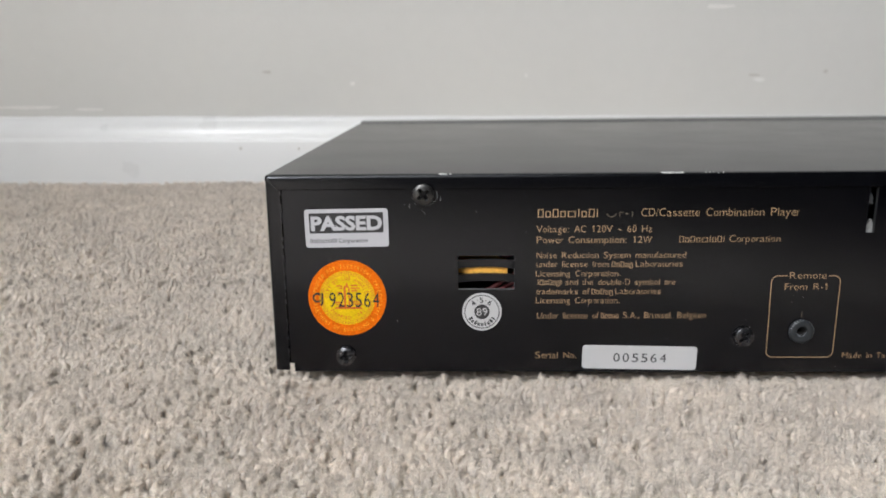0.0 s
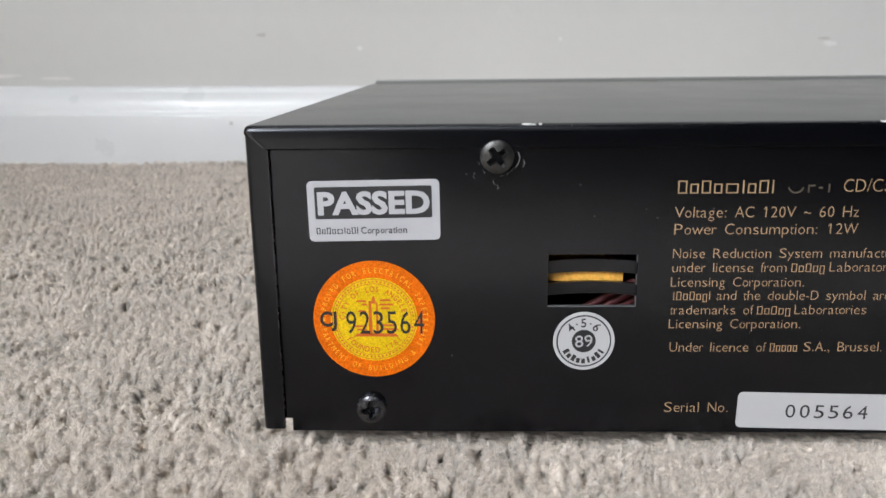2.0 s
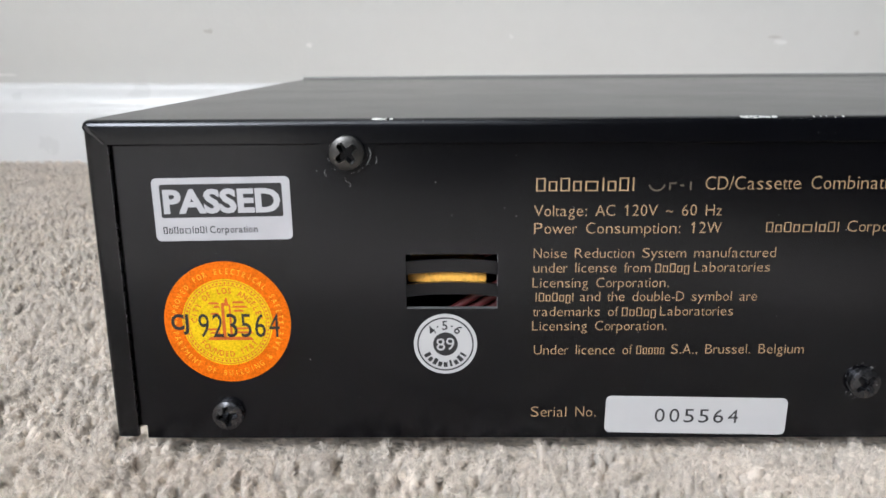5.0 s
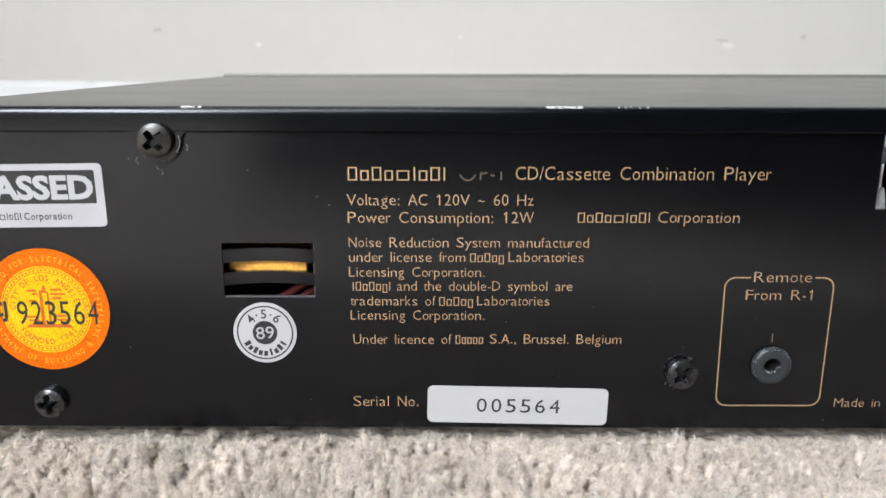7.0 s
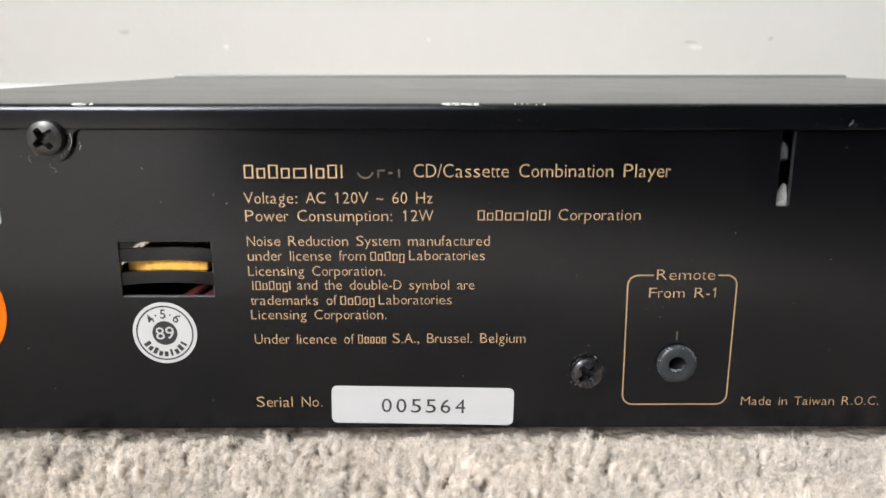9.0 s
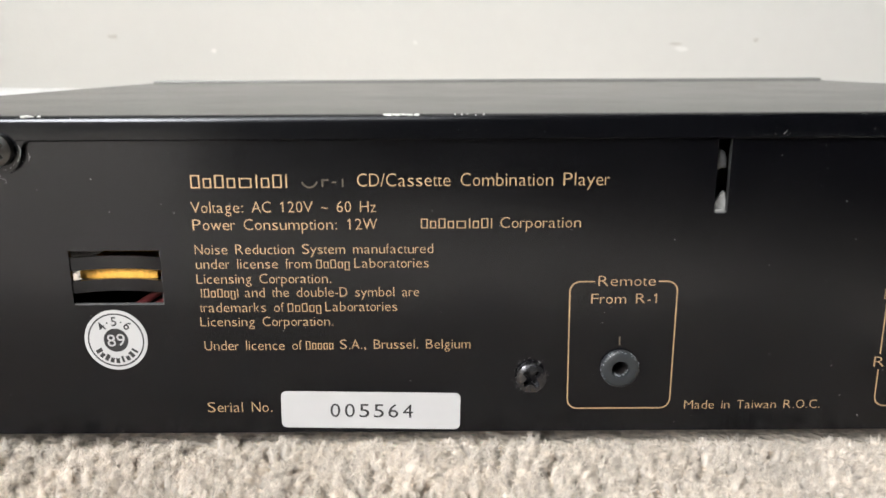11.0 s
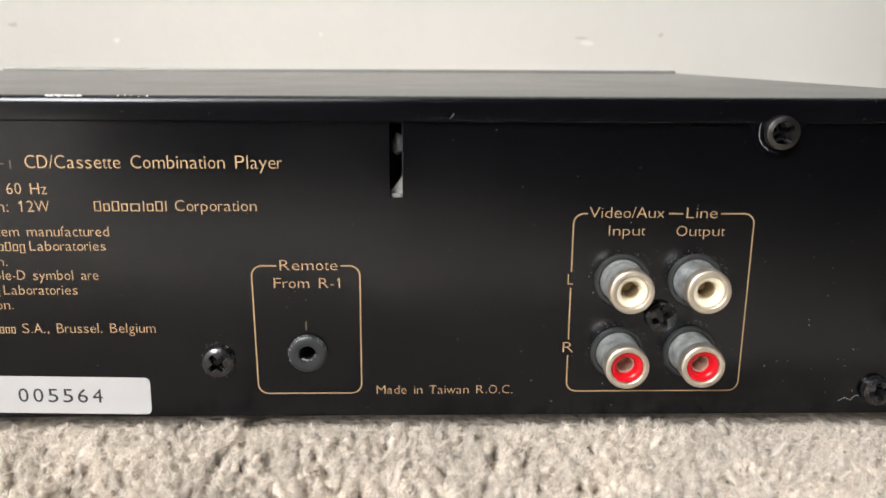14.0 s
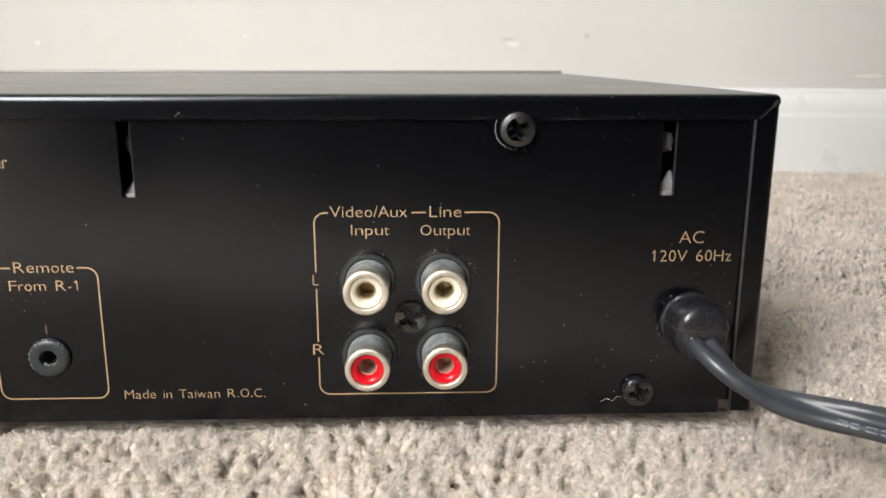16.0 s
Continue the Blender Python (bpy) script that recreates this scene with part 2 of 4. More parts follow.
def plate(x0, x1, z0, z1, y0, y1, holes):
    """A sheet with rectangular holes (x0, x1, z0, z1) cut right through."""
    xs = sorted({x0, x1, *[h[0] for h in holes], *[h[1] for h in holes]})
    zs = sorted({z0, z1, *[h[2] for h in holes], *[h[3] for h in holes]})
    solid = {}
    for i in range(len(xs) - 1):
        for k in range(len(zs) - 1):
            cx, cz = (xs[i] + xs[i + 1]) / 2, (zs[k] + zs[k + 1]) / 2
            solid[i, k] = not any(h[0] < cx < h[1] and h[2] < cz < h[3] for h in holes)
    bm = bmesh.new()
    vf = {(i, k): bm.verts.new((x, y0, z)) for i, x in enumerate(xs) for k, z in enumerate(zs)}
    vb = {(i, k): bm.verts.new((x, y1, z)) for i, x in enumerate(xs) for k, z in enumerate(zs)}
    for (i, k), s in solid.items():
        if not s:
            continue
        bm.faces.new((vf[i, k], vf[i + 1, k], vf[i + 1, k + 1], vf[i, k + 1]))
        bm.faces.new((vb[i, k], vb[i, k + 1], vb[i + 1, k + 1], vb[i + 1, k]))
        if not solid.get((i - 1, k)):
            bm.faces.new((vf[i, k], vf[i, k + 1], vb[i, k + 1], vb[i, k]))
        if not solid.get((i + 1, k)):
            bm.faces.new((vf[i + 1, k], vb[i + 1, k], vb[i + 1, k + 1], vf[i + 1, k + 1]))
        if not solid.get((i, k - 1)):
            bm.faces.new((vf[i, k], vb[i, k], vb[i + 1, k], vf[i + 1, k]))
        if not solid.get((i, k + 1)):
            bm.faces.new((vf[i, k + 1], vf[i + 1, k + 1], vb[i + 1, k + 1], vb[i, k + 1]))
    loose = [v for v in bm.verts if not v.link_faces]
    bmesh.ops.delete(bm, geom=loose, context="VERTS")
    return fix(bm)


# ---- lettering ----
_glyphs = {}


def glyph_mesh(text, bold=0.0):
    """Vertices and triangles of a line of the built-in font, size 1, with its extent and the height of its capitals."""
    key = (text, bold)
    if key not in _glyphs:
        cu = bpy.data.curves.new("lettering", "FONT")
        cu.body, cu.size, cu.offset, cu.resolution_u = text, 1.0, bold, 3
        ob = bpy.data.objects.new("lettering", cu)
        me = bpy.data.meshes.new_from_object(ob)
        vs = [(v.co.x, v.co.y) for v in me.vertices]
        fs = [tuple(p.vertices) for p in me.polygons]
        bpy.data.objects.remove(ob)
        bpy.data.curves.remove(cu)
        bpy.data.meshes.remove(me)
        _glyphs[key] = (vs, fs, min(v[0] for v in vs), max(v[0] for v in vs))
    return _glyphs[key]


def cap_height(bold=0.0):
    return max(v[1] for v in glyph_mesh("H", bold)[0])


def write(bm, text, x0, x1, base, cap, y, bold=0.0, place=None):
    """Sets text between x0 and x1 on the base line (millimetres), capitals cap high. place: maps (x, z) on."""
    vs, fs, lo, hi = glyph_mesh(text, bold)
    sx, sz = (x1 - x0) / (hi - lo), cap / cap_height(bold)
    out = []
    for a, b in vs:
        p = (x0 + (a - lo) * sx, base + b * sz)
        if place:
            p = place(*p)
        out.append(bm.verts.new((p[0] * MM, y * MM, p[1] * MM)))
    for f in fs:
        try:
            bm.faces.new([out[i] for i in f])
        except ValueError:
            pass


ADVANCES = {222: "ijl'", 278: "ft.,:/I", 333: "r-", 500: "ckvsxyzJ", 584: "~", 611: "FTZ", 667: "ABEKPSVXY&", 722: "CDHNRUw", 778: "OGQ", 833: "mM", 944: "W"}


def advance(ch):
    """Set width of a letter in a plain grotesque face, in ems."""
    for wide, letters in ADVANCES.items():
        if ch in letters:
            return wide / 1000
    return 0.48 if ch == " " else 0.556


def write_sans(bm, text, x0, x1, base, cap, y, bold=0.0, place=None):
    """Sets text letter by letter with the set widths of a grotesque face, between x0 and x1 (millimetres)."""
    ch_cap = cap_height(bold)
    sz = cap / ch_cap
    inner = sum(advance(c) for c in text) - 0.14
    em = (x1 - x0) / inner
    x = x0 - 0.07 * em
    for c in text:
        w = advance(c) * em
        if c != " ":
            vs, fs, lo, hi = glyph_mesh(c, bold)
            room = w - (0.03 if c in "AVWYvwyTx/" else 0.05 if c in "ftr" else 0.13) * em
            sx = sz if c in "ilI.,:'1" else min(max(room / (hi - lo), sz * 0.72), sz * 1.4)
            mid = x + w / 2
            spots = [(mid + (u - (lo + hi) / 2) * sx, base + v * sz) for u, v in vs]
            out = [bm.verts.new((u * MM, y * MM, v * MM)) for u, v in ([place(*p) for p in spots] if place else spots)]
            for f in fs:
                try:
                    bm.faces.new([out[i] for i in f])
                except ValueError:
                    pass
            if c == "1":
                left = mid - (hi - lo) / 2 * sx + 0.02
                flag = ((left, 0.98), (left - 0.17 * cap, 0.83), (left - 0.17 * cap, 0.71), (left, 0.80))
                bm.faces.new([bm.verts.new((u * MM, y * MM, (base + v * cap) * MM)) for u, v in flag])
        x += w


def write_spaced(bm, text, x0, x1, base, cap, y, wide, bold=0.0, place=None):
    """Figures set one by one at even steps, each at most wide millimetres across."""
    step = (x1 - x0 - wide) / (len(text) - 1)
    for k, ch in enumerate(text):
        write(bm, ch, x0 + k * step, x0 + k * step + wide, base, cap, y, bold, place)


def write_arc(bm, text, cx, cz, r, mid, step, cap, y, inward=False, wide=0.8, bold=0.0):
    """Letters one by one round a circle; r is the base line's radius, mid the middle's angle, step the angle of a letter."""
    n = len(text)
    for i, ch in enumerate(text):
        if ch == " ":
            continue
        k = i - (n - 1) / 2
        a = mid + k * step if inward else mid - k * step
        vs, fs, lo, hi = glyph_mesh(ch, bold)
        s = cap / cap_height(bold)
        t = radians(a + 90 if inward else a - 90)
        bx, bz = cx + r * math.cos(radians(a)), cz + r * math.sin(radians(a))
        out = []
        for u, v in vs:
            px, pz = (u - (lo + hi) / 2) * s * wide, v * s
            out.append(bm.verts.new(((bx + px * math.cos(t) - pz * math.sin(t)) * MM, y * MM, (bz + px * math.sin(t) + pz * math.cos(t)) * MM)))
        for f in fs:
            try:
                bm.faces.new([out[j] for j in f])
            except ValueError:
                pass


def blocks(bm, pattern, x0, x1, base, cap, y, place=None, stroke=0.24):
    """Plain outlined blocks in place of a mark: t tall, s short, i thin, w wide, d hanging."""
    widths = {"t": 1.0, "s": 0.9, "i": 0.45, "w": 1.35, "d": 0.9}
    total = sum(widths[c] for c in pattern)
    x = x0

    def bar(u0, u1, v0, v1):
        pts = [(u0, v0), (u1, v0), (u1, v1), (u0, v1)]
        pts = [place(*p) for p in pts] if place else pts
        bm.faces.new([bm.verts.new((p[0] * MM, y * MM, p[1] * MM)) for p in pts])

    for c in pattern:
        w = widths[c] / total * (x1 - x0)
        hi = base + (cap if c in "ti" else cap * 0.76)
        lo = base - cap * 0.25 if c == "d" else base
        a, b = x + w * 0.13, x + w * 0.87
        if c == "i":
            bar((a + b - stroke) / 2, (a + b + stroke) / 2, lo, hi)
        else:
            for u0, u1, v0, v1 in ((a, a + stroke, lo, hi), (b - stroke, b, lo, hi), (a + stroke, b - stroke, hi - stroke * 0.8, hi), (a + stroke, b - stroke, lo, lo + stroke * 0.8)):
                bar(u0, u1, v0, v1)
        x += w


# ---- room ----
X0, X1, Y0, Y1, CEIL = ROOM


def ground(x, y):
    """Height of the tips of the pile: a little lower towards the wall beyond the cord."""
    s = min(max((x - 0.24) / 0.30, 0), 1)
    return -0.0030 - 0.0115 * s * s * (3 - 2 * s) + 0.0006 * math.sin(x * 37 + 1) * math.sin(y * 31)


bm = bmesh.new()
nx, ny = 90, 70
grid = [[bm.verts.new((X0 + (X1 - X0) * i / nx, Y0 + (Y1 - Y0) * k / ny, ground(X0 + (X1 - X0) * i / nx, Y0 + (Y1 - Y0) * k / ny) - 0.0037)) for k in range(ny + 1)] for i in range(nx + 1)]
for i in range(nx):
    for k in range(ny):
        bm.faces.new((grid[i][k], grid[i + 1][k], grid[i + 1][k + 1], grid[i][k + 1]))
tagged(link("floor", bm, BACKING, smooth=60), "beige fitted carpet backing laid wall to wall", "floor", kind="structure")

T = 0.12
tagged(link("wall_north", boxed(X0 - T, X1 + T, Y1, Y1 + T, -0.06, CEIL), WALL), "off-white painted plaster wall with small scuffs", "wall", kind="structure")
tagged(link("wall_east", boxed(X1, X1 + T, Y0, Y1, -0.06, CEIL), WALL), "off-white painted plaster wall", "wall", kind="structure")
W0, W1, Z0, Z1 = WINDOW
bm = plate(Y0, Y1, -0.06, CEIL, 0, T, [(W0, W1, Z0, Z1)])
bm.transform(Matrix(((0, -1, 0, X0), (1, 0, 0, 0), (0, 0, 1, 0), (0, 0, 0, 1))))
tagged(link("wall_west", fix(bm), WALL), "off-white painted wall with a window opening", "wall", kind="structure")
tagged(link("wall_south", boxed(X0 - T, X1 + T, Y0 - T, Y0, -0.06, CEIL), WALL), "off-white painted plaster wall", "wall", kind="structure")
# the room is L-shaped: a recess lies behind the camera
bm = bmesh.new()
RX, RY = 0.135, -0.29
outline(bm, [(RX, Y0), (RX + T, Y0), (RX + T, RY - T), (X1 + T, RY - T), (X1 + T, RY), (RX, RY)], -0.06, CEIL)
bm.transform(Matrix(((1, 0, 0, 0), (0, 0, 1, 0), (0, 1, 0, 0), (0, 0, 0, 1))))
tagged(link("wall_recess", fix(bm), FAR_WALL), "dark blue-grey painted plaster wall", "wall", kind="structure")
tagged(link("wall_low", boxed(-0.03, RX - 0.003, -0.48, -0.36, -0.06, 0.10, 0.004), FAR_WALL), "low dark blue-grey painted half wall", "wall", kind="structure")
tagged(link("ceiling", boxed(X0 - T, X1 + T, Y0 - T, Y1 + T, CEIL, CEIL + 0.1), CEILING), "plain white ceiling", "ceiling", kind="structure")


def skirting():
    """Moulded skirting along the far wall, sinking slightly to one side as the floor does."""
    prof = [(0.4430, -0.045), (0.4430, 0.0315), (0.4436, 0.0332), (0.4448, 0.0340), (0.4452, 0.0362), (0.4458, 0.0395), (0.4472, 0.0430),
            (0.4494, 0.0462), (0.4515, 0.0482), (0.4528, 0.0500), (0.4534, 0.0518), (0.4545, 0.0528), (0.4568, 0.0530), (0.4568, -0.045)]
    bm = bmesh.new()
    rows = []
    n = 110
    for i in range(n + 1):
        x = X0 + (X1 - X0) * i / n
        dz = -0.0075 * (min(max(x, -0.9), 1.1) + 0.30)
        wob = 0.0003 * noise.noise((x * 9, 0, 0))
        rows.append([bm.verts.new((x, y + (wob if j < 12 else 0), z + dz + (0.0006 * noise.noise((x * 25, 5, 0)) if 9 < j < 13 else 0))) for j, (y, z) in enumerate(prof)])
    m = len(prof)
    for a, b in zip(rows, rows[1:]):
        for j in range(m):
            bm.faces.new((a[j], b[j], b[(j + 1) % m], a[(j + 1) % m]))
    bm.faces.new(rows[0])
    bm.faces.new(rows[-1][::-1])
    return fix(bm)


tagged(link("baseboard", skirting(), TRIM, smooth=50), "white gloss-painted moulded skirting board", "baseboard", kind="structure")


def blot(cx, y, cz, rx, rz, seed, depth=0.0004, n=18):
    """A small uneven mark standing just proud of the wall."""
    bm = bmesh.new()
    pts = []
    for i in range(n):
        a = 2 * math.pi * i / n
        r = 1 + 0.5 * noise.noise((math.cos(a) * 1.3 + seed, math.sin(a) * 1.3, seed * 0.7))
        pts.append((cx + rx * r * math.cos(a), cz + rz * r * math.sin(a)))
    outline(bm, pts, y - depth, y + 0.0005)
    return fix(bm)


for cx, cz, rx, rz, mat, label in (
        (-0.1125, 0.0892, 0.0035, 0.0016, SCUFF_DARK, "small dark scuff on the painted wall"),
        (0.1105, 0.0840, 0.0014, 0.0013, CHIP_WHITE, "pale chip in the wall paint"),
        (0.3035, 0.0822, 0.0050, 0.0011, SCUFF_DARK, "grey dent edge in the plaster wall"),
        (0.3075, 0.0785, 0.0048, 0.0020, CHIP_WHITE, "white chip in the plaster wall"),
        (0.3628, 0.0848, 0.0019, 0.0016, SCUFF_DARK, "dark dot on the painted wall"),
        (0.2705, 0.1385, 0.0130, 0.0016, SCUFF_SOFT, "faint grey smear on the painted wall"),
        (-0.0385, 0.0790, 0.0022, 0.0015, SCUFF_SOFT, "faint grey scuff on the painted wall"),
        (-0.3250, 0.0610, 0.0320, 0.0013, SCUFF_SOFT, "rough paint ridge above the skirting"),
        (-0.2700, 0.0590, 0.0120, 0.0010, SCUFF_SOFT, "rough paint ridge above the skirting"),
        (0.5800, 0.0560, 0.0110, 0.0014, SCUFF_SOFT, "rough paint ridge above the skirting")):
    tagged(link("wall_scuff", blot(cx, Y1, cz, rx, rz, cx * 91), mat), label, "scuff", kind="structure")
for cx, cz, r in ((-0.1358, 0.0252, 0.0012), (-0.0850, 0.0245, 0.0010)):
    tagged(link("skirting_speck", blot(cx, 0.4430, cz, r, r * 1.2, cx * 77), SCUFF_DARK), "dark speck on the white skirting", "speck", kind="structure")

# ---- the player ----
XL, XR = -0.9, 301.5
player = new("media_player")
player.location = (0.150, 0.110, -0.0015)
tagged(player, "black metal CD and cassette player seen from behind on carpet", "media player")

VENT = (57.4, 74.9, 25.55, 36.35)
SLOTS = ((180.1, 182.6, 43.0, 57.0), (280.2, 282.9, 43.0, 57.0))
JACKS = ((225.05, 26.75, 0), (239.4, 26.75, 0), (225.05, 11.85, 1), (239.5, 12.0, 1))
holes = [VENT, *SLOTS, (162.2, 165.2, 10.5, 13.5), (286.0, 291.0, 15.5, 20.5)] + [(x - 2.5, x + 2.5, z - 2.5, z + 2.5) for x, z, _ in JACKS]
holes += [(1.0, 5.0, -1.5, 1.3), (295.0, 299.6, -1.5, 1.3)]
bm = plate(1.0 * MM, 299.6 * MM, -1.5 * MM, 60.0 * MM, 0.0, 1.0 * MM, [tuple(v * MM for v in h) for h in holes])
rear = part("rear_panel", bm, PAINT, player, "satin black steel rear panel with gold printing")

# cover: top, sides, and the lips folded over the rear panel
bm = bmesh.new()
prof = [(-0.9, 57.2), (-1.25, 57.5), (-1.25, 60.5)] + [(-1.25 + 1.4 - 1.4 * math.cos(radians(a)), 60.5 + 1.4 * math.sin(radians(a))) for a in range(15, 91, 15)] + [(217.0, 61.9), (217.0, 61.0), (0.9, 61.0), (0.2, 60.6), (-0.15, 59.6), (-0.15, 57.2)]
xs = [-0.85, -0.6, -0.2, 0.5] + [5.5 + 4.45 * i for i in range(66)] + [300.1, 300.8, 301.2, 301.45]
drop = {0: 0.65, 1: 0.25, 2: 0.05, len(xs) - 1: 0.65, len(xs) - 2: 0.25, len(xs) - 3: 0.05}
rows = []
for k, x in enumerate(xs):
    cut = 1 if k < 4 else -1 if k > len(xs) - 5 else 0
    sink = drop.get(k, 0.0)
    rows.append([bm.verts.new(((x + cut * (4.0 * max(0, 61.0 - z) / 3.8 if y < 0.1 else 0)) * MM, (y + (0.5 * sink if y < 0.4 else 0)) * MM, (z - (sink if z > 60.2 else 0)) * MM)) for y, z in prof])
for a, b in zip(rows, rows[1:]):
    for j in range(len(prof)):
        bm.faces.new((a[j], b[j], b[(j + 1) % len(prof)], a[(j + 1) % len(prof)]))
bm.faces.new(rows[0])
bm.faces.new(rows[-1][::-1])
cover = part("cover", fix(bm), LIP, player, "satin black folded steel cover with worn edge", smooth=40)


def side_wall(x_out, x_in):
    """One side of the cover with its rounded top edge and the flange folded over the rear."""
    s = 1 if x_in > x_out else -1
    bm = bmesh.new()
    w = 4.4
    pts = [(0, 216), (0, 0.6), (0.15, -0.35), (0.6, -0.95), (1.3, -1.15), (w, -1.15), (w, -0.15), (1.4, -0.15), (1.0, 0.3), (0.95, 216)]
    top = [61.0, 61.0, 61.0, 60.9, 60.3, 57.4, 57.4, 60.3, 60.9, 61.0]
    lo = [bm.verts.new(((x_out + s * u) * MM, v * MM, -0.6 * MM)) for u, v in pts]
    hi = [bm.verts.new(((x_out + s * u) * MM, v * MM, t * MM)) for (u, v), t in zip(pts, top)]
    n = len(pts)
    for i in range(n):
        j = (i + 1) % n
        bm.faces.new((lo[i], lo[j], hi[j], hi[i]))
    bm.faces.new(lo[::-1])
    bm.faces.new(hi)
    return fix(bm)


part("side_flange", side_wall(XL, 4.0), LIP, player, "folded black steel side with rear flange", smooth=50)
part("side_flange", side_wall(XR, XR - 4.0), LIP, player, "folded black steel side with rear flange", smooth=50)


for x, edge in ((XL + 4.4, 1), (XR - 4.4, -1)):
    a, b = sorted((x, x + edge * 0.12))
    part("flange_edge", boxed(a * MM, b * MM, -1.12 * MM, -0.16 * MM, -0.55 * MM, 57.2 * MM), WORN_EDGE if edge < 0 else SCREW, player)
    bm = bmesh.new()
    ribbon(bm, [((x - edge * 3.75) * MM, 60.75 * MM), ((x - edge * 2.2) * MM, 59.2 * MM), ((x - edge * 0.5) * MM, 57.55 * MM)], 0.35 * MM, -1.30 * MM)
    part("mitre_gap", bm, INSIDE, cover)
    sx = x - edge * 3.55
    bm = bmesh.new()
    outline(bm, [((sx + edge * u) * MM, w * MM) for u, w in ((-0.3, 60.75), (0.15, 60.95), (0.65, 60.5), (1.0, 59.9), (1.05, 59.3), (0.6, 59.5), (0.1, 60.1))], -1.34 * MM, -1.0 * MM)
    part("corner_gap", fix(bm), INSIDE, cover)


def tab(cx):
    """The tongue of the cover's lip that takes a screw."""
    pts = [(cx - 6.2, 57.7), (cx - 5.4, 57.25), (cx - 4.8, 56.9), (cx - 4.4, 56.3), (cx - 4.2, 55.6)]
    pts += [(cx + 4.1 * math.cos(radians(a)), 55.3 + 4.1 * math.sin(radians(a))) for a in range(182, 359, 11)]
    pts += [(cx + 4.2, 55.6), (cx + 4.4, 56.3), (cx + 4.8, 56.9), (cx + 5.4, 57.25), (cx + 6.2, 57.7)]
    bm = bmesh.new()
    outline(bm, [(x * MM, z * MM) for x, z in pts], -1.1 * MM, -0.05 * MM)
    return fix(bm)


for cx in (47.3, 252.5):
    part("screw_tab", tab(cx), LIP, cover)
part("base_plate", boxed(6 * MM, (XR - 7.5) * MM, 1.2 * MM, 217 * MM, -1.5 * MM, -0.5 * MM), INSIDE, player)
part("front_panel", boxed(-0.3 * MM, 300.9 * MM, 217.2 * MM, 226 * MM, -1.5 * MM, 62.9 * MM, 0.6 * MM), FRONT, player, "black front fascia standing proud of the lid")
for fx in (0.030, 0.270):
    for fy in (0.030, 0.190):
        bm = bmesh.new()
        bmesh.ops.create_cone(bm, cap_ends=True, segments=24, radius1=0.009, radius2=0.010, depth=0.0076, matrix=Matrix.Translation((fx, fy, -0.0053)))
        part("foot", bm, RUBBER, player, "round black rubber foot", smooth=40)

# vent with two bowed bars, and what shows behind it
for z0, z1 in ((32.2, 34.75), (27.75, 30.15)):
    bm = bmesh.new()
    n = 22
    rows = []
    for i in range(n + 1):
        u = i / n
        bow = math.sin(math.pi * u) ** 0.7
        x = VENT[0] - 0.6 + (VENT[1] - VENT[0] + 1.2) * u
        y = 0.15 + 2.3 * bow
        rows.append([bm.verts.new((x * MM, (y + dy) * MM, z * MM)) for dy, z in ((0, z0), (0, z1), (0.8, z1), (0.8, z0))])
    for a, b in zip(rows, rows[1:]):
        for j in range(4):
            bm.faces.new((a[j], b[j], b[(j + 1) % 4], a[(j + 1) % 4]))
    bm.faces.new(rows[0])
    bm.faces.new(rows[-1][::-1])
    part("vent_bar", fix(bm), PAINT, rear, smooth=45)
part("cut_edge", boxed(57.5 * MM, 74.8 * MM, 0.05 * MM, 0.95 * MM, 25.54 * MM, 25.72 * MM), TAB, rear, "bare cut edge of the steel vent")
for z0, z1 in ((34.75, 36.3), (30.15, 32.2), (25.6, 27.75)):
    part("cut_edge", boxed(74.76 * MM, 74.89 * MM, 0.05 * MM, 0.9 * MM, z0 * MM, z1 * MM), TAB, rear)
part("circuit_board", boxed(57.6 * MM, 72.9 * MM, 3.4 * MM, 60 * MM, 29.9 * MM, 32.8 * MM, 0.25 * MM), AMBER, player, "amber circuit board edge behind the vent")
bm = bmesh.new()
for i, (xa, za, xb, zb) in enumerate(((62, 20, 76, 29), (64, 19, 78, 27.5), (67, 18, 80, 26.5), (72, 33, 80, 37), (71.2, 33, 71.6, 38.5), (72.9, 33, 73.4, 38.5), (74.4, 33, 74.6, 38.5))):
    p, q = Vector((xa, 9 + i, za)) * MM, Vector((xb, 7 + i, zb)) * MM
    m = (q - p).to_track_quat("Z", "Y").to_matrix().to_4x4()
    bmesh.ops.create_cone(bm, cap_ends=True, segments=10, radius1=0.8 * MM, radius2=0.8 * MM, depth=(q - p).length, matrix=Matrix.Translation((p + q) / 2) @ m)
part("wiring", bm, DARK_RED, player, "dark red wires behind the vent", smooth=40)
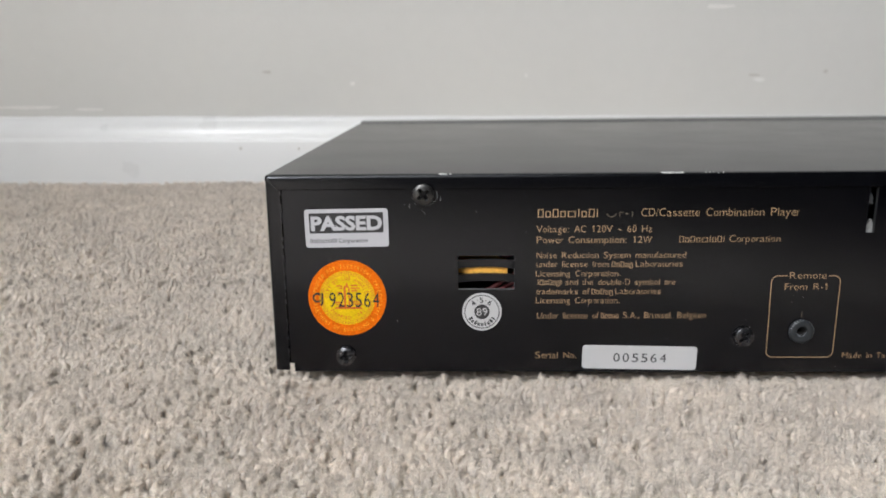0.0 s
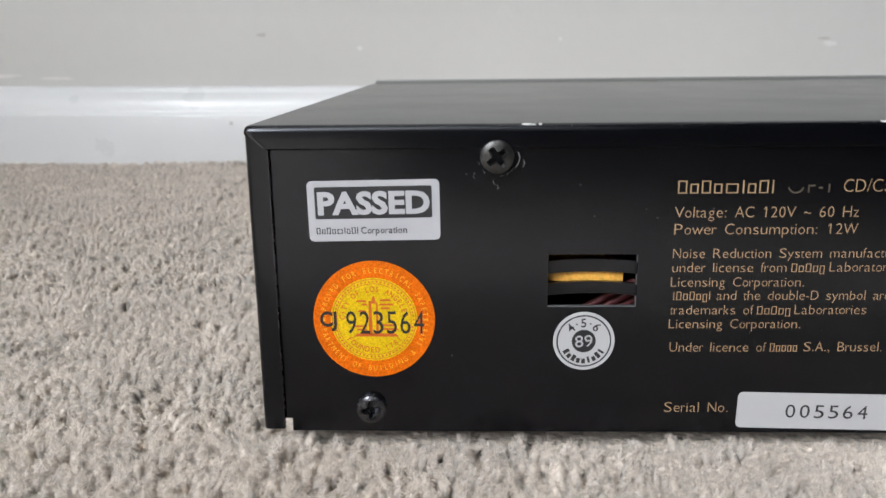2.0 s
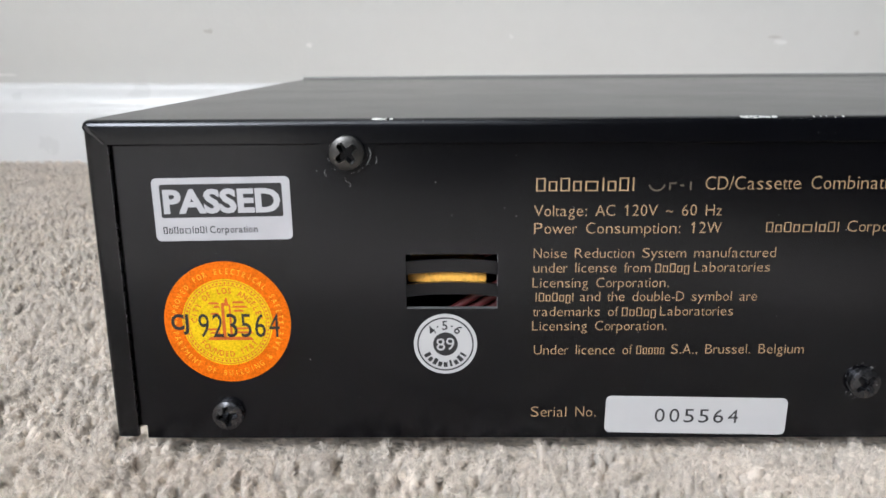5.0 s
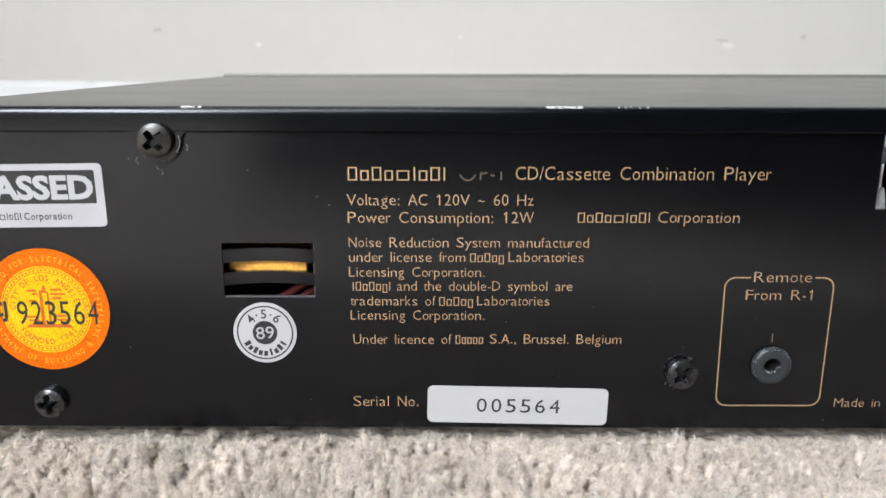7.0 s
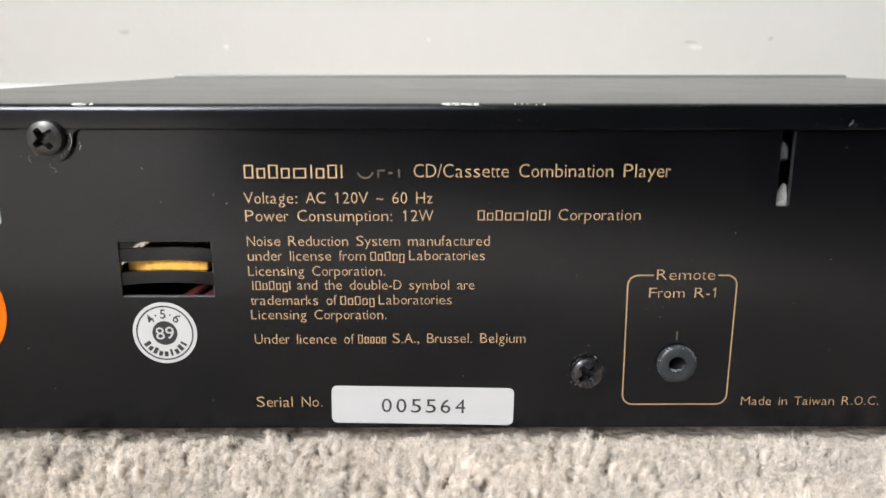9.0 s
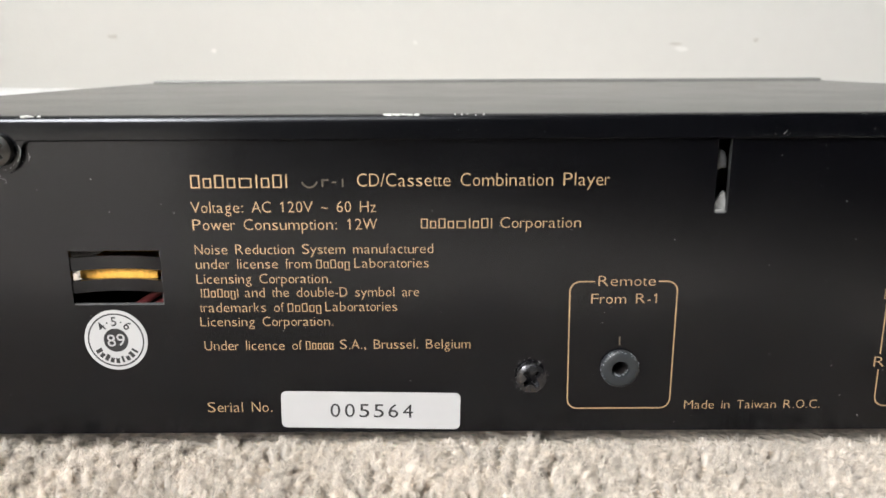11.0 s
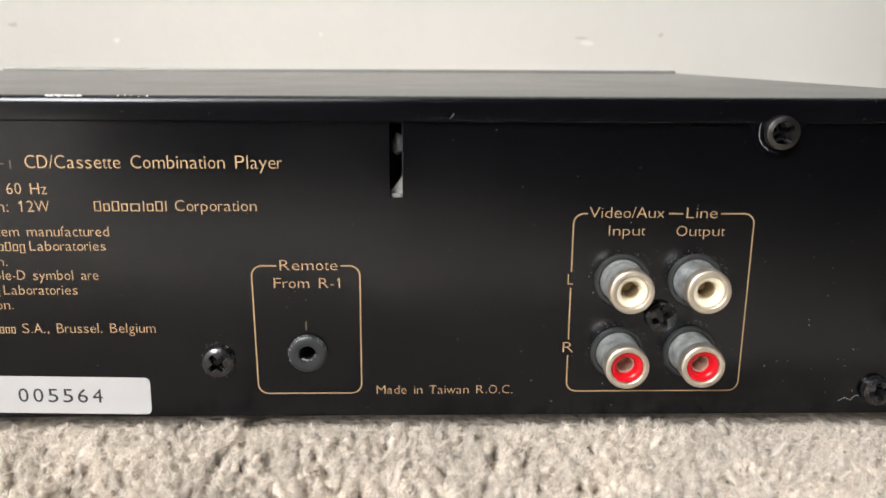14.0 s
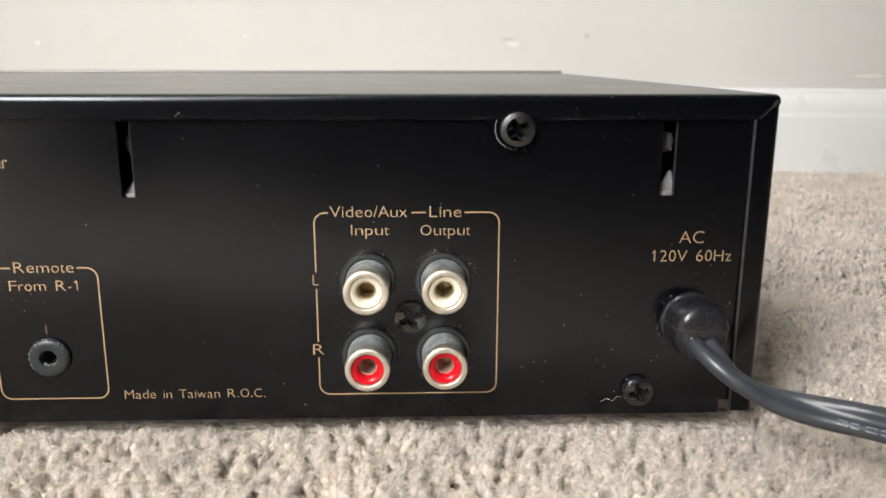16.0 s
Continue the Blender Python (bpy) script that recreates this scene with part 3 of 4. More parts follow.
for (x0, x1, z0, z1), k in zip(SLOTS, (0, 1)):
    bm = bmesh.new()
    tab = [(x0 - 0.5, 42.2), (x1 + 0.5, 42.2), (x1 + 0.3, 46.6 + 0.5 * k), (x1 - 0.1, 46.9 + 0.5 * k), (x0 + 1.1, 44.9 + 0.4 * k), (x0 - 0.5, 43.6)]
    front = [bm.verts.new((x * MM, (1.5 + 0.25 * (z - 42.2)) * MM, z * MM)) for x, z in tab]
    back = [bm.verts.new((x * MM, (2.3 + 0.25 * (z - 42.2)) * MM, z * MM)) for x, z in tab]
    bm.faces.new(front)
    bm.faces.new(back[::-1])
    for i in range(6):
        bm.faces.new((front[i], back[i], back[(i + 1) % 6], front[(i + 1) % 6]))
    bmesh.ops.bevel(bm, geom=bm.edges[:], offset=0.12 * MM, segments=2, affect="EDGES")
    bracket = part("bracket", fix(bm), PALE_TAB, player, "dull metal bracket inside the slot", smooth=60)
    part("bracket_lip", boxed((x0 + 0.12) * MM, (x1 - 0.14) * MM, 1.0 * MM, 2.0 * MM, 42.3 * MM, 43.65 * MM, 0.22 * MM, 3), PALE_TAB, bracket, smooth=60)
    bm = bmesh.new()
    bmesh.ops.create_uvsphere(bm, u_segments=20, v_segments=12, radius=1.0)
    for v in bm.verts:
        lump = 1 + 0.12 * math.sin(5 * v.co.x + 3 * v.co.z + k) + 0.08 * math.sin(9 * v.co.z)
        v.co = Vector((((x0 + x1) / 2 + 0.45 + 1.35 * v.co.x * lump) * MM, (3.6 + 0.9 * v.co.y) * MM, (52.7 + 2.0 * v.co.z * lump) * MM))
    part("solder_lug", bm, TAB, player, "dusty grey lug inside the slot", smooth=80)
    part("cut_edge", boxed((x1 - 0.10) * MM, (x1 - 0.005) * MM, 0.0 * MM, 0.9 * MM, 43.1 * MM, 56.8 * MM), WASHER, rear)


# ---- screws ----
def screw_head(r, height, cx, cz, y, turn, mat_obj, parent, label, seat=True):
    """Pan-head cross-recess screw facing -y."""
    bm = bmesh.new()
    n = 36
    a, w = 0.70 * r, 0.19 * r
    cross = []
    for k in range(4):
        t = radians(90 * k + turn)
        for u, v in ((w * 1.25, -w * 1.25), (a * 0.92, -w), (a, -w * 0.5), (a, w * 0.5), (a * 0.92, w)):
            cross.append((u * math.cos(t) - v * math.sin(t), u * math.sin(t) + v * math.cos(t)))

    def dome(rr):
        return -height * (1 - 0.30 * (rr / r) ** 3.0)

    top = [bm.verts.new((cx + p, y + dome(math.hypot(p, q)), cz + q)) for p, q in cross]
    low = [bm.verts.new((cx + p * 0.72, y + height * 0.25, cz + q * 0.80)) for p, q in cross]
    m = len(cross)
    edges = []
    for i in range(m):
        j = (i + 1) % m
        bm.faces.new((top[i], top[j], low[j], low[i]))
    bm.faces.new(low)
    rings = []
    for rr in (0.70, 0.80, 0.89, 0.95, 0.985, 1.0):
        yy = dome(rr * r) if rr < 1 else -height * 0.40
        rings.append([bm.verts.new((cx + rr * r * math.cos(2 * math.pi * i / n), y + yy, cz + rr * r * math.sin(2 * math.pi * i / n))) for i in range(n)])
    rings.append([bm.verts.new((v.co.x, y + 0.00005, v.co.z)) for v in rings[-1]])
    for p, q in zip(rings, rings[1:]):
        for i in range(n):
            bm.faces.new((p[i], p[(i + 1) % n], q[(i + 1) % n], q[i]))
    loop = [bm.edges.get((top[i], top[(i + 1) % m])) for i in range(m)] + [bm.edges.get((rings[0][i], rings[0][(i + 1) % n])) for i in range(n)]
    bmesh.ops.triangle_fill(bm, edges=loop, use_beauty=True)
    return part("screw", fix(bm), mat_obj, parent, label, smooth=38)


screw_head(3.15 * MM, 1.9 * MM, 47.2 * MM, 55.8 * MM, -1.1 * MM, 38, SCREW_GREY, player, "worn grey cross-head screw")
screw_head(3.15 * MM, 1.9 * MM, 252.8 * MM, 55.6 * MM, -1.1 * MM, 30, SCREW_GREY, player, "worn grey cross-head screw")
for cx, cz, r, turn in ((21.7, 3.9, 3.0, 8), (146.2, 10.4, 3.0, 42), (278.2, 3.7, 2.95, 15)):
    screw_head(r * MM, 2.0 * MM, cx * MM, cz * MM, 0.0, turn, SCREW, player, "black cross-head screw")
screw_head(3.1 * MM, 1.5 * MM, 233.1 * MM, 19.5 * MM, 0.0, 25, SCREW, player, "black cross-head screw between the sockets")


# ---- sockets ----
def phono_socket(cx, cz, red):
    sock = part("phono_socket", turned([(5.35, 0.05), (5.35, -0.5), (5.15, -0.75), (4.6, -0.8), (4.3, -0.45), (3.9, -0.45), (3.9, 0.05)], cx, cz), WASHER, player,
                "red phono socket with nickel ring" if red else "ivory phono socket with nickel ring", smooth=40)
    part("barrel", turned([(4.3, -0.4), (4.3, -0.9), (4.16, -1.1), (4.14, -6.1), (3.2, -6.1), (3.2, -0.4)], cx, cz), BARREL, sock, smooth=40)
    part("ring", turned([(4.14, -6.12), (4.2, -6.2), (4.2, -8.15), (4.14, -8.35), (4.0, -8.46), (3.25, -8.48), (3.12, -8.4), (3.05, -8.2), (3.05, -6.12)], cx, cz, 48), NICKEL, sock, smooth=50)
    part("insert", turned([(3.04, -6.0), (3.04, -7.8), (2.9, -8.0), (2.4, -7.95), (2.0, -7.6), (1.8, -7.2), (1.74, -2.0)], cx, cz, 48), RED if red else IVORY, sock,
         "red plastic insert" if red else "ivory plastic insert", smooth=50)
    part("liner", turned([(1.73, -6.3), (1.5, -6.3), (1.45, -2.2), (0, -2.2)], cx, cz, 32), RED_SOCKET if red else SOCKET, sock, smooth=50)


for cx, cz, red in JACKS:
    phono_socket(cx, cz, red)

jack = part("remote_socket", turned([(3.8, 0.05), (3.8, -0.75), (3.55, -1.05), (3.1, -1.2), (2.4, -1.25), (1.75, -1.15), (1.6, -0.8), (1.58, 3.0), (3.0, 3.0)], 163.7, 12.0, 44), JACK, player,
            "dark grey round mini-jack socket", smooth=45)
part("bore", turned([(1.56, -0.7), (1.5, -0.3), (1.45, 9.0), (0.0, 9.0)], 163.7, 12.0, 32), INSIDE, jack, smooth=50)

bm = bmesh.new()
rnd = random.Random(21)
for k in range(120):
    if k < 80:
        a, r, yy = rnd.gauss(110, 55), rnd.uniform(3.45, 3.85), -1.07
        yy = -1.09 if r < 3.6 else -0.82
    else:
        a, r, yy = rnd.gauss(285, 38), rnd.uniform(1.3, 1.52), -0.2 - rnd.uniform(0, 0.9)
    x, z, q, w = 163.7 + r * math.cos(radians(a)), 12.0 + r * math.sin(radians(a)), rnd.uniform(0.05, 0.20), rnd.uniform(0.02, 0.08)
    t = radians(a + 90 + rnd.gauss(0, 30))
    c, sn = math.cos(t), math.sin(t)
    bm.faces.new([bm.verts.new(((x + u * c - v * sn) * MM, yy * MM, (z + u * sn + v * c) * MM)) for u, v in ((-q, -w), (q, -w * 0.4), (q * 0.8, w), (-q * 0.6, w))])
tagged(part("scuff", bm, SCUFF_GREY, jack, "pale scuffs round the socket's rim and bore"), kind="stuff")

# ---- printing on the rear panel ----
INK = -0.05


def px(p):
    """Place along the panel of the wide text block, from its own ruler."""
    return 81.5 + (p - 617) * 0.1071


def printed(name, writer, mat=GOLD, parent=None, label=""):
    bm = bmesh.new()
    writer(bm)
    return part(name, bm, mat, parent or rear, label)


LINES = (
    ("CD/Cassette Combination Player", 112.9, 160.0, 48.45, 2.45), ("Voltage: AC 120V ~ 60 Hz", 81.6, 116.3, 43.6, 2.1),
    ("Power Consumption: 12W", 81.55, 116.3, 40.25, 2.1), ("Corporation", 139.8, 155.05, 40.4, 2.1),
    ("Noise Reduction System manufactured", 81.6, 127.0, 35.55, 1.9), ("under license from", px(618), px(824), 32.7, 1.9),
    ("Laboratories", px(901), px(1034), 32.75, 1.9), ("Licensing Corporation.", 81.5, 107.4, 29.75, 1.9),
    ("and the double-D symbol are", px(702), px(1016), 27.0, 1.9), ("trademarks of", px(620), px(770), 24.0, 1.9),
    ("Laboratories", px(846), px(976), 24.05, 1.9), ("Licensing Corporation.", 81.6, 107.5, 21.1, 1.9),
    ("Under licence of", px(622), px(799), 16.15, 1.95), ("S.A., Brussel. Belgium", px(870), px(1109), 16.25, 1.95),
    ("Serial No.", 81.7, 94.65, 3.0, 2.15), ("Made in Taiwan R.O.C.", 177.1, 204.4, 3.15, 1.8), ("Remote", 158.85, 169.9, 28.85, 2.05),
    ("From R-1", 157.55, 170.85, 25.3, 2.0), ("Video/Aux", 218.3, 232.4, 39.15, 2.1), ("Line", 236.8, 242.75, 39.1, 2.1),
    ("Input", 221.9, 228.9, 35.7, 2.0), ("Output", 235.1, 244.3, 35.6, 2.0), ("L", 214.5, 215.55, 25.9, 2.1), ("R", 214.1, 216.2, 11.9, 2.15),
    ("AC", 284.8, 289.4, 33.75, 2.35), ("120V 60Hz", 279.4, 295.0, 30.15, 2.25))
for text, a, b, base, cap in LINES:
    printed("printed_text", lambda bm: write_sans(bm, text, a, b, base, cap, INK, -0.011))
for pattern, a, b, base, cap in (("tstswisti", 81.45, 96.6, 48.3, 2.5), ("tstswisti", 124.5, 138.5, 40.4, 1.9), ("tstsd", px(831), px(894), 32.7, 1.7),
                                 ("itstsdi", px(621), px(692), 27.0, 1.7), ("tstsd", px(776), px(840), 24.0, 1.7), ("tssss", px(806), px(859), 16.2, 1.75)):
    b = 100.2 if a == 81.45 else b
    tagged(printed("printed_mark", lambda bm: blocks(bm, pattern, a, b, base, cap, INK, stroke=0.115 * cap)), kind="stuff")
printed("worn_mark", lambda bm: [ribbon(bm, [(x * MM, z * MM) for x, z in pts], 0.32 * MM, INK * MM) for pts in (
    arc(104.0, 49.8, 1.45, 195, 345, 10), [(106.4, 48.4), (106.4, 49.9)], [(106.4, 49.7), (107.6, 49.75)], [(108.2, 49.3), (109.0, 49.3)], [(110.2, 48.4), (110.2, 50.0)])], WORN)
printed("worn_mark", lambda bm: ribbon(bm, [(163.5 * MM, 16.7 * MM), (163.5 * MM, 18.5 * MM)], 0.3 * MM, INK * MM), WORN)


def strokes(name, lines):
    printed(name, lambda bm: [ribbon(bm, [(x * MM, z * MM) for x, z in pts], 0.28 * MM, INK * MM) for pts in lines])


strokes("printed_frame", [[(158.2, 29.75)] + arc(155.4, 27.75, 2.0, 90, 180, 8) + arc(155.6, 5.4, 2.0, 180, 270, 8) + arc(172.1, 5.4, 2.0, 270, 360, 8) + arc(172.2, 27.75, 2.0, 0, 90, 8) + [(170.5, 29.75)]])
strokes("printed_frame", [[(217.8, 40.0)] + arc(217.15, 38.0, 2.0, 90, 180, 8) + [(215.15, 28.5)], [(215.15, 25.2), (215.15, 14.6)],
                          [(215.15, 11.3)] + arc(217.15, 5.6, 2.0, 180, 270, 8) + arc(247.95, 5.6, 2.0, 270, 360, 8) + arc(247.95, 38.0, 2.0, 0, 90, 8) + [(243.4, 40.0)],
                          [(233.4, 40.0), (236.1, 40.0)]])

# ---- stickers ----


def tilted(cx, cz, deg):
    c, s = math.cos(radians(deg)), math.sin(radians(deg))
    return lambda x, z: (cx + (x - cx) * c - (z - cz) * s, cz + (x - cx) * s + (z - cz) * c)


def sheet(name, pts, y0, y1, mat, parent, label=""):
    bm = bmesh.new()
    outline(bm, [(x * MM, z * MM) for x, z in pts], y0 * MM, y1 * MM)
    return part(name, fix(bm), mat, parent, label)


tp = tilted(23.4, 45.2, 0.75)
st = sheet("passed_sticker", [tp(*p) for p in rounded(10.55, 36.25, 39.3, 51.25, 1.0)], -0.14, -0.01, SILVER_STICKER, player, "silver sticker with a black PASSED panel")
sheet("black_field", [tp(*p) for p in rounded(11.95, 34.75, 43.75, 50.05, 0.35)], -0.155, -0.142, BLACK_INK, st)
printed("lettering", lambda bm: write(bm, "PASSED", 12.45, 34.35, 44.75, 4.35, -0.17, 0.04, tp), SILVER_STICKER, st)
printed("lettering", lambda bm: write_sans(bm, "Corporation", 20.75, 29.75, 40.75, 1.35, -0.16, 0.012, tp), BLACK_INK, st)
printed("plain_mark", lambda bm: blocks(bm, "tstswisti", 11.85, 20.3, 40.75, 1.3, -0.16, tp, 0.19), BLACK_INK, st)

OC, OZ, OR = 22.75, 22.95, 12.25
seal = sheet("approval_sticker", arc(OC, OZ, OR, 0, 355, 71), -0.13, -0.01, ORANGE, player, "round orange foil approval sticker with yellow centre")
sheet("yellow_field", arc(OC, OZ, 8.75, 0, 355, 71), -0.145, -0.132, YELLOW, seal)


def annulus(bm, r0, r1, y, cx, cz, n=72):
    a = [bm.verts.new(((cx + r0 * math.cos(2 * math.pi * i / n)) * MM, y * MM, (cz + r0 * math.sin(2 * math.pi * i / n)) * MM)) for i in range(n)]
    b = [bm.verts.new(((cx + r1 * math.cos(2 * math.pi * i / n)) * MM, y * MM, (cz + r1 * math.sin(2 * math.pi * i / n)) * MM)) for i in range(n)]
    for i in range(n):
        j = (i + 1) % n
        bm.faces.new((a[i], a[j], b[j], b[i]))


def seal_rings(bm):
    annulus(bm, 8.35, 8.5, -0.155, OC, OZ)
    annulus(bm, 7.45, 7.58, -0.155, OC, OZ)
    for i in range(64):
        t = 2 * math.pi * i / 64
        c = (OC + 7.95 * math.cos(t), OZ + 7.95 * math.sin(t))
        bm.faces.new([bm.verts.new((x * MM, -0.155 * MM, z * MM)) for x, z in arc(*c, 0.22, 0, 300, 5)])


printed("ring", seal_rings, ORANGE_INK, seal)
printed("lettering", lambda bm: (write_arc(bm, "CITY OF LOS ANGELES", OC, OZ, 5.85, 92, 9.3, 1.15, -0.155, bold=0.02),
                                 write_arc(bm, "FOUNDED 1781", OC, OZ, 7.0, 270, 9.2, 1.15, -0.155, True, bold=0.02)), ORANGE_INK, seal)
printed("lettering", lambda bm: (write_arc(bm, "APPROVED FOR ELECTRICAL SAFETY", OC, OZ, 9.75, 90, 6.2, 1.1, -0.145, bold=0.0, wide=0.72),
                                 write_arc(bm, "DEPARTMENT OF BUILDING & SAFETY", OC, OZ, 10.95, 270, 6.0, 1.1, -0.145, True, bold=0.0, wide=0.72)), YELLOW_INK, seal)


def tower(bm):
    """A plain stepped tower with low wings and clouds."""
    def quad(x0, x1, z0, z1, k=0.0):
        bm.faces.new([bm.verts.new((x * MM, -0.155 * MM, z * MM)) for x, z in ((OC + x0, OZ + z0), (OC + x1, OZ + z0), (OC + x1 - k, OZ + z1), (OC + x0 + k, OZ + z1))])
    quad(-1.1, -0.35, -3.2, 4.0, 0.1)
    quad(0.35, 0.9, -3.0, 3.6, 0.1)
    quad(-0.5, 0.5, 3.4, 5.0, 0.35)
    quad(-4.2, 5.0, -3.6, -2.9, 0.7)
    for x0, x1, z in ((-3.6, -1.3, 3.7), (-2.6, -1.2, 3.0), (1.1, 3.6, 3.9), (1.0, 4.2, 3.0), (1.2, 3.4, 2.2), (-3.3, -1.4, 1.6), (-4.6, -1.3, -1.6), (1.1, 4.6, -1.4), (-3.6, -1.3, -2.3), (1.2, 5.0, -2.2)):
        quad(x0, x1, z, z + 0.42, 0.35)


printed("emblem", tower, ORANGE_INK, seal)
printed("lettering", lambda bm: (write(bm, "CJ", 11.8, 15.2, 21.6, 3.1, -0.17, 0.03), write_spaced(bm, "923564", 17.1, 32.8, 20.0, 4.7, -0.17, 2.05, 0.0)), BLACK_INK, seal)

CX, CZ = 64.85, 18.4
badge = sheet("date_sticker", arc(CX, CZ, 6.15, 0, 355, 71), -0.12, -0.01, WHITE_STICKER, player, "small round white sticker with black date code")
printed("ring", lambda bm: annulus(bm, 5.2, 5.5, -0.135, CX, CZ), BLACK_INK, badge)
sheet("black_field", arc(CX, CZ, 2.4, 0, 350, 35), -0.135, -0.122, BLACK_INK, badge)
printed("lettering", lambda bm: write(bm, "89", CX - 1.75, CX + 1.75, CZ - 1.2, 2.4, -0.15, 0.0, tilted(CX, CZ, 4)), WHITE_STICKER, badge)
printed("lettering", lambda bm: write_arc(bm, "4\u00b75\u00b76", CX, CZ, 2.95, 92, 21, 1.8, -0.135, bold=0.012, wide=1.0), BLACK_INK, badge)


def arc_blocks(bm):
    for i, c in enumerate("tstswisti"):
        a = 270 + (i - 4) * 14.5
        w, h = (0.45 if c == "i" else 0.75), (1.35 if c in "ti" else 1.0)
        t = radians(a + 90)
        bx, bz = CX + 4.75 * math.cos(radians(a)), CZ + 4.75 * math.sin(radians(a))
        pts = [(-w / 2, 0), (w / 2, 0), (w / 2, h), (-w / 2, h)]
        bm.faces.new([bm.verts.new(((bx + p * math.cos(t) - q * math.sin(t)) * MM, -0.135 * MM, (bz + p * math.sin(t) + q * math.cos(t)) * MM)) for p, q in pts])


printed("plain_mark", arc_blocks, BLACK_INK, badge)

ts = tilted(114.3, 3.2, -1.05)
lab = sheet("serial_label", [ts(*p) for p in rounded(96.4, 132.2, -0.65, 7.15, 1.1)], -0.14, -0.01, WHITE_STICKER, player, "white rounded label with black serial number")
printed("lettering", lambda bm: write_spaced(bm, "005564", 106.2, 122.7, 1.75, 2.85, -0.155, 2.0, 0.0, ts), BLACK_INK, lab)


# ---- power cord ----
def tube_section(bm, rings):
    for a, b in zip(rings, rings[1:]):
        n = len(a)
        for i in range(n):
            bm.faces.new((a[i], a[(i + 1) % n], b[(i + 1) % n], b[i]))
    bm.faces.new(rings[0][::-1])
    bm.faces.new(rings[-1])


bm = turned([(6.0, 0.05), (6.0, -0.7), (5.5, -1.0), (5.4, -4.2), (5.3, -6.0), (5.05, -7.0), (4.5, -7.7), (3.4, -8.15), (1.6, -8.3), (0.0, -8.35)], 287.9, 18.0, 44)
for v in bm.verts:
    if v.co.y < -0.9 * MM:
        dx, dz = v.co.x - 287.9 * MM, v.co.z - 18.0 * MM
        r = math.hypot(dx, dz)
        if r > 1e-6:
            k = 1 + 0.28 * ((abs(dx / r) ** 4 + abs(dz / r) ** 4) ** -0.25 - 1)
            v.co.x, v.co.z = 287.9 * MM + dx * k, 18.0 * MM + dz * k
relief = part("strain_relief", bm, RUBBER, player, "black moulded strain relief", smooth=50)
bm = bmesh.new()
prof = [(5.5, -1.2), (5.46, -4.2), (5.36, -6.0), (5.1, -7.0), (4.55, -7.7), (3.45, -8.15), (1.9, -8.3)]
prof = [(math.sqrt((r * 1.012) ** 2 - 0.4 ** 2), y * 1.01) for r, y in prof]
loop = [(287.9 - x, y) for x, y in prof] + [(287.9 + x, y) for x, y in reversed(prof)]
rows = [[bm.verts.new((x * MM, y * MM, z * MM)) for x, y in loop] for z in (18.7, 18.9)]
for i in range(len(loop)):
    j = (i + 1) % len(loop)
    bm.faces.new((rows[0][i], rows[0][j], rows[1][j], rows[1][i]))
bm.faces.new(rows[0])
bm.faces.new(rows[1])
part("seam", fix(bm), JACK, relief)
part("cord_exit", boxed(284.9 * MM, 290.9 * MM, -8.6 * MM, -2.0 * MM, 13.2 * MM, 18.0 * MM, 0.9 * MM, 3), RUBBER, relief, smooth=40)

CORD_LINE = [(287.6, -5.5, 16.5, 0), (288.0, -9.3, 15.7, 0), (289.6, -12.4, 13.7, 8), (292.6, -14.6, 11.2, 10), (297.4, -16.4, 8.9, -4), (304.0, -19.6, 7.9, -38), (312.0, -24.5, 7.8, -60),
             (322.0, -29.5, 6.7, -62), (334.0, -35.0, 4.6, -62), (350.0, -42.0, 2.3, -50), (380.0, -56.0, -0.8, -30), (430.0, -82.0, -4.5, 0), (520.0, -120.0, -9.0, 0), (700.0, -170.0, -10.0, 0)]


def spline(pts, t):
    i = min(int(t), len(pts) - 2)
    u = t - i
    p = [pts[max(0, min(len(pts) - 1, i + k))] for k in (-1, 0, 1, 2)]
    return [0.5 * (2 * b + (c - a) * u + (2 * a - 5 * b + 4 * c - d) * u * u + (3 * b - a - 3 * c + d) * u ** 3) for a, b, c, d in zip(*p)]


def twin_cord():
    """Flat twin flex: a figure of eight drawn along the line; the fourth number turns its flat side."""
    sec = []
    R, off = 1.5, 1.5
    for k in range(13):
        a = radians(-125 + 250 * k / 12)
        sec.append((off + R * math.cos(a), R * math.sin(a)))
    sec.append((0.0, 0.92))
    for k in range(13):
        a = radians(55 + 250 * k / 12)
        sec.append((-off + R * math.cos(a), R * math.sin(a)))
    sec.append((0.0, -0.92))
    bm = bmesh.new()
    rings = []
    steps = (len(CORD_LINE) - 1) * 9
    for s in range(steps + 1):
        t = s / 9
        x, y, z, turn = spline(CORD_LINE, t)
        x2, y2, z2, _ = spline(CORD_LINE, min(t + 0.02, len(CORD_LINE) - 1.0001))
        x1, y1, z1, _ = spline(CORD_LINE, max(t - 0.02, 0))
        d = Vector((x2 - x1, y2 - y1, z2 - z1)).normalized()
        side = d.cross(Vector((0, 0, 1))).normalized()
        up = side.cross(d)
        c, sn = math.cos(radians(turn)), math.sin(radians(turn))
        ea, eb = side * c + up * sn, up * c - side * sn
        rings.append([bm.verts.new((Vector((x, y, z)) + ea * u + eb * v) * MM) for u, v in sec])
    tube_section(bm, rings)
    return fix(bm)


cord = part("power_cord", twin_cord(), CORD, player, "dark grey flat twin power cord", smooth=70)



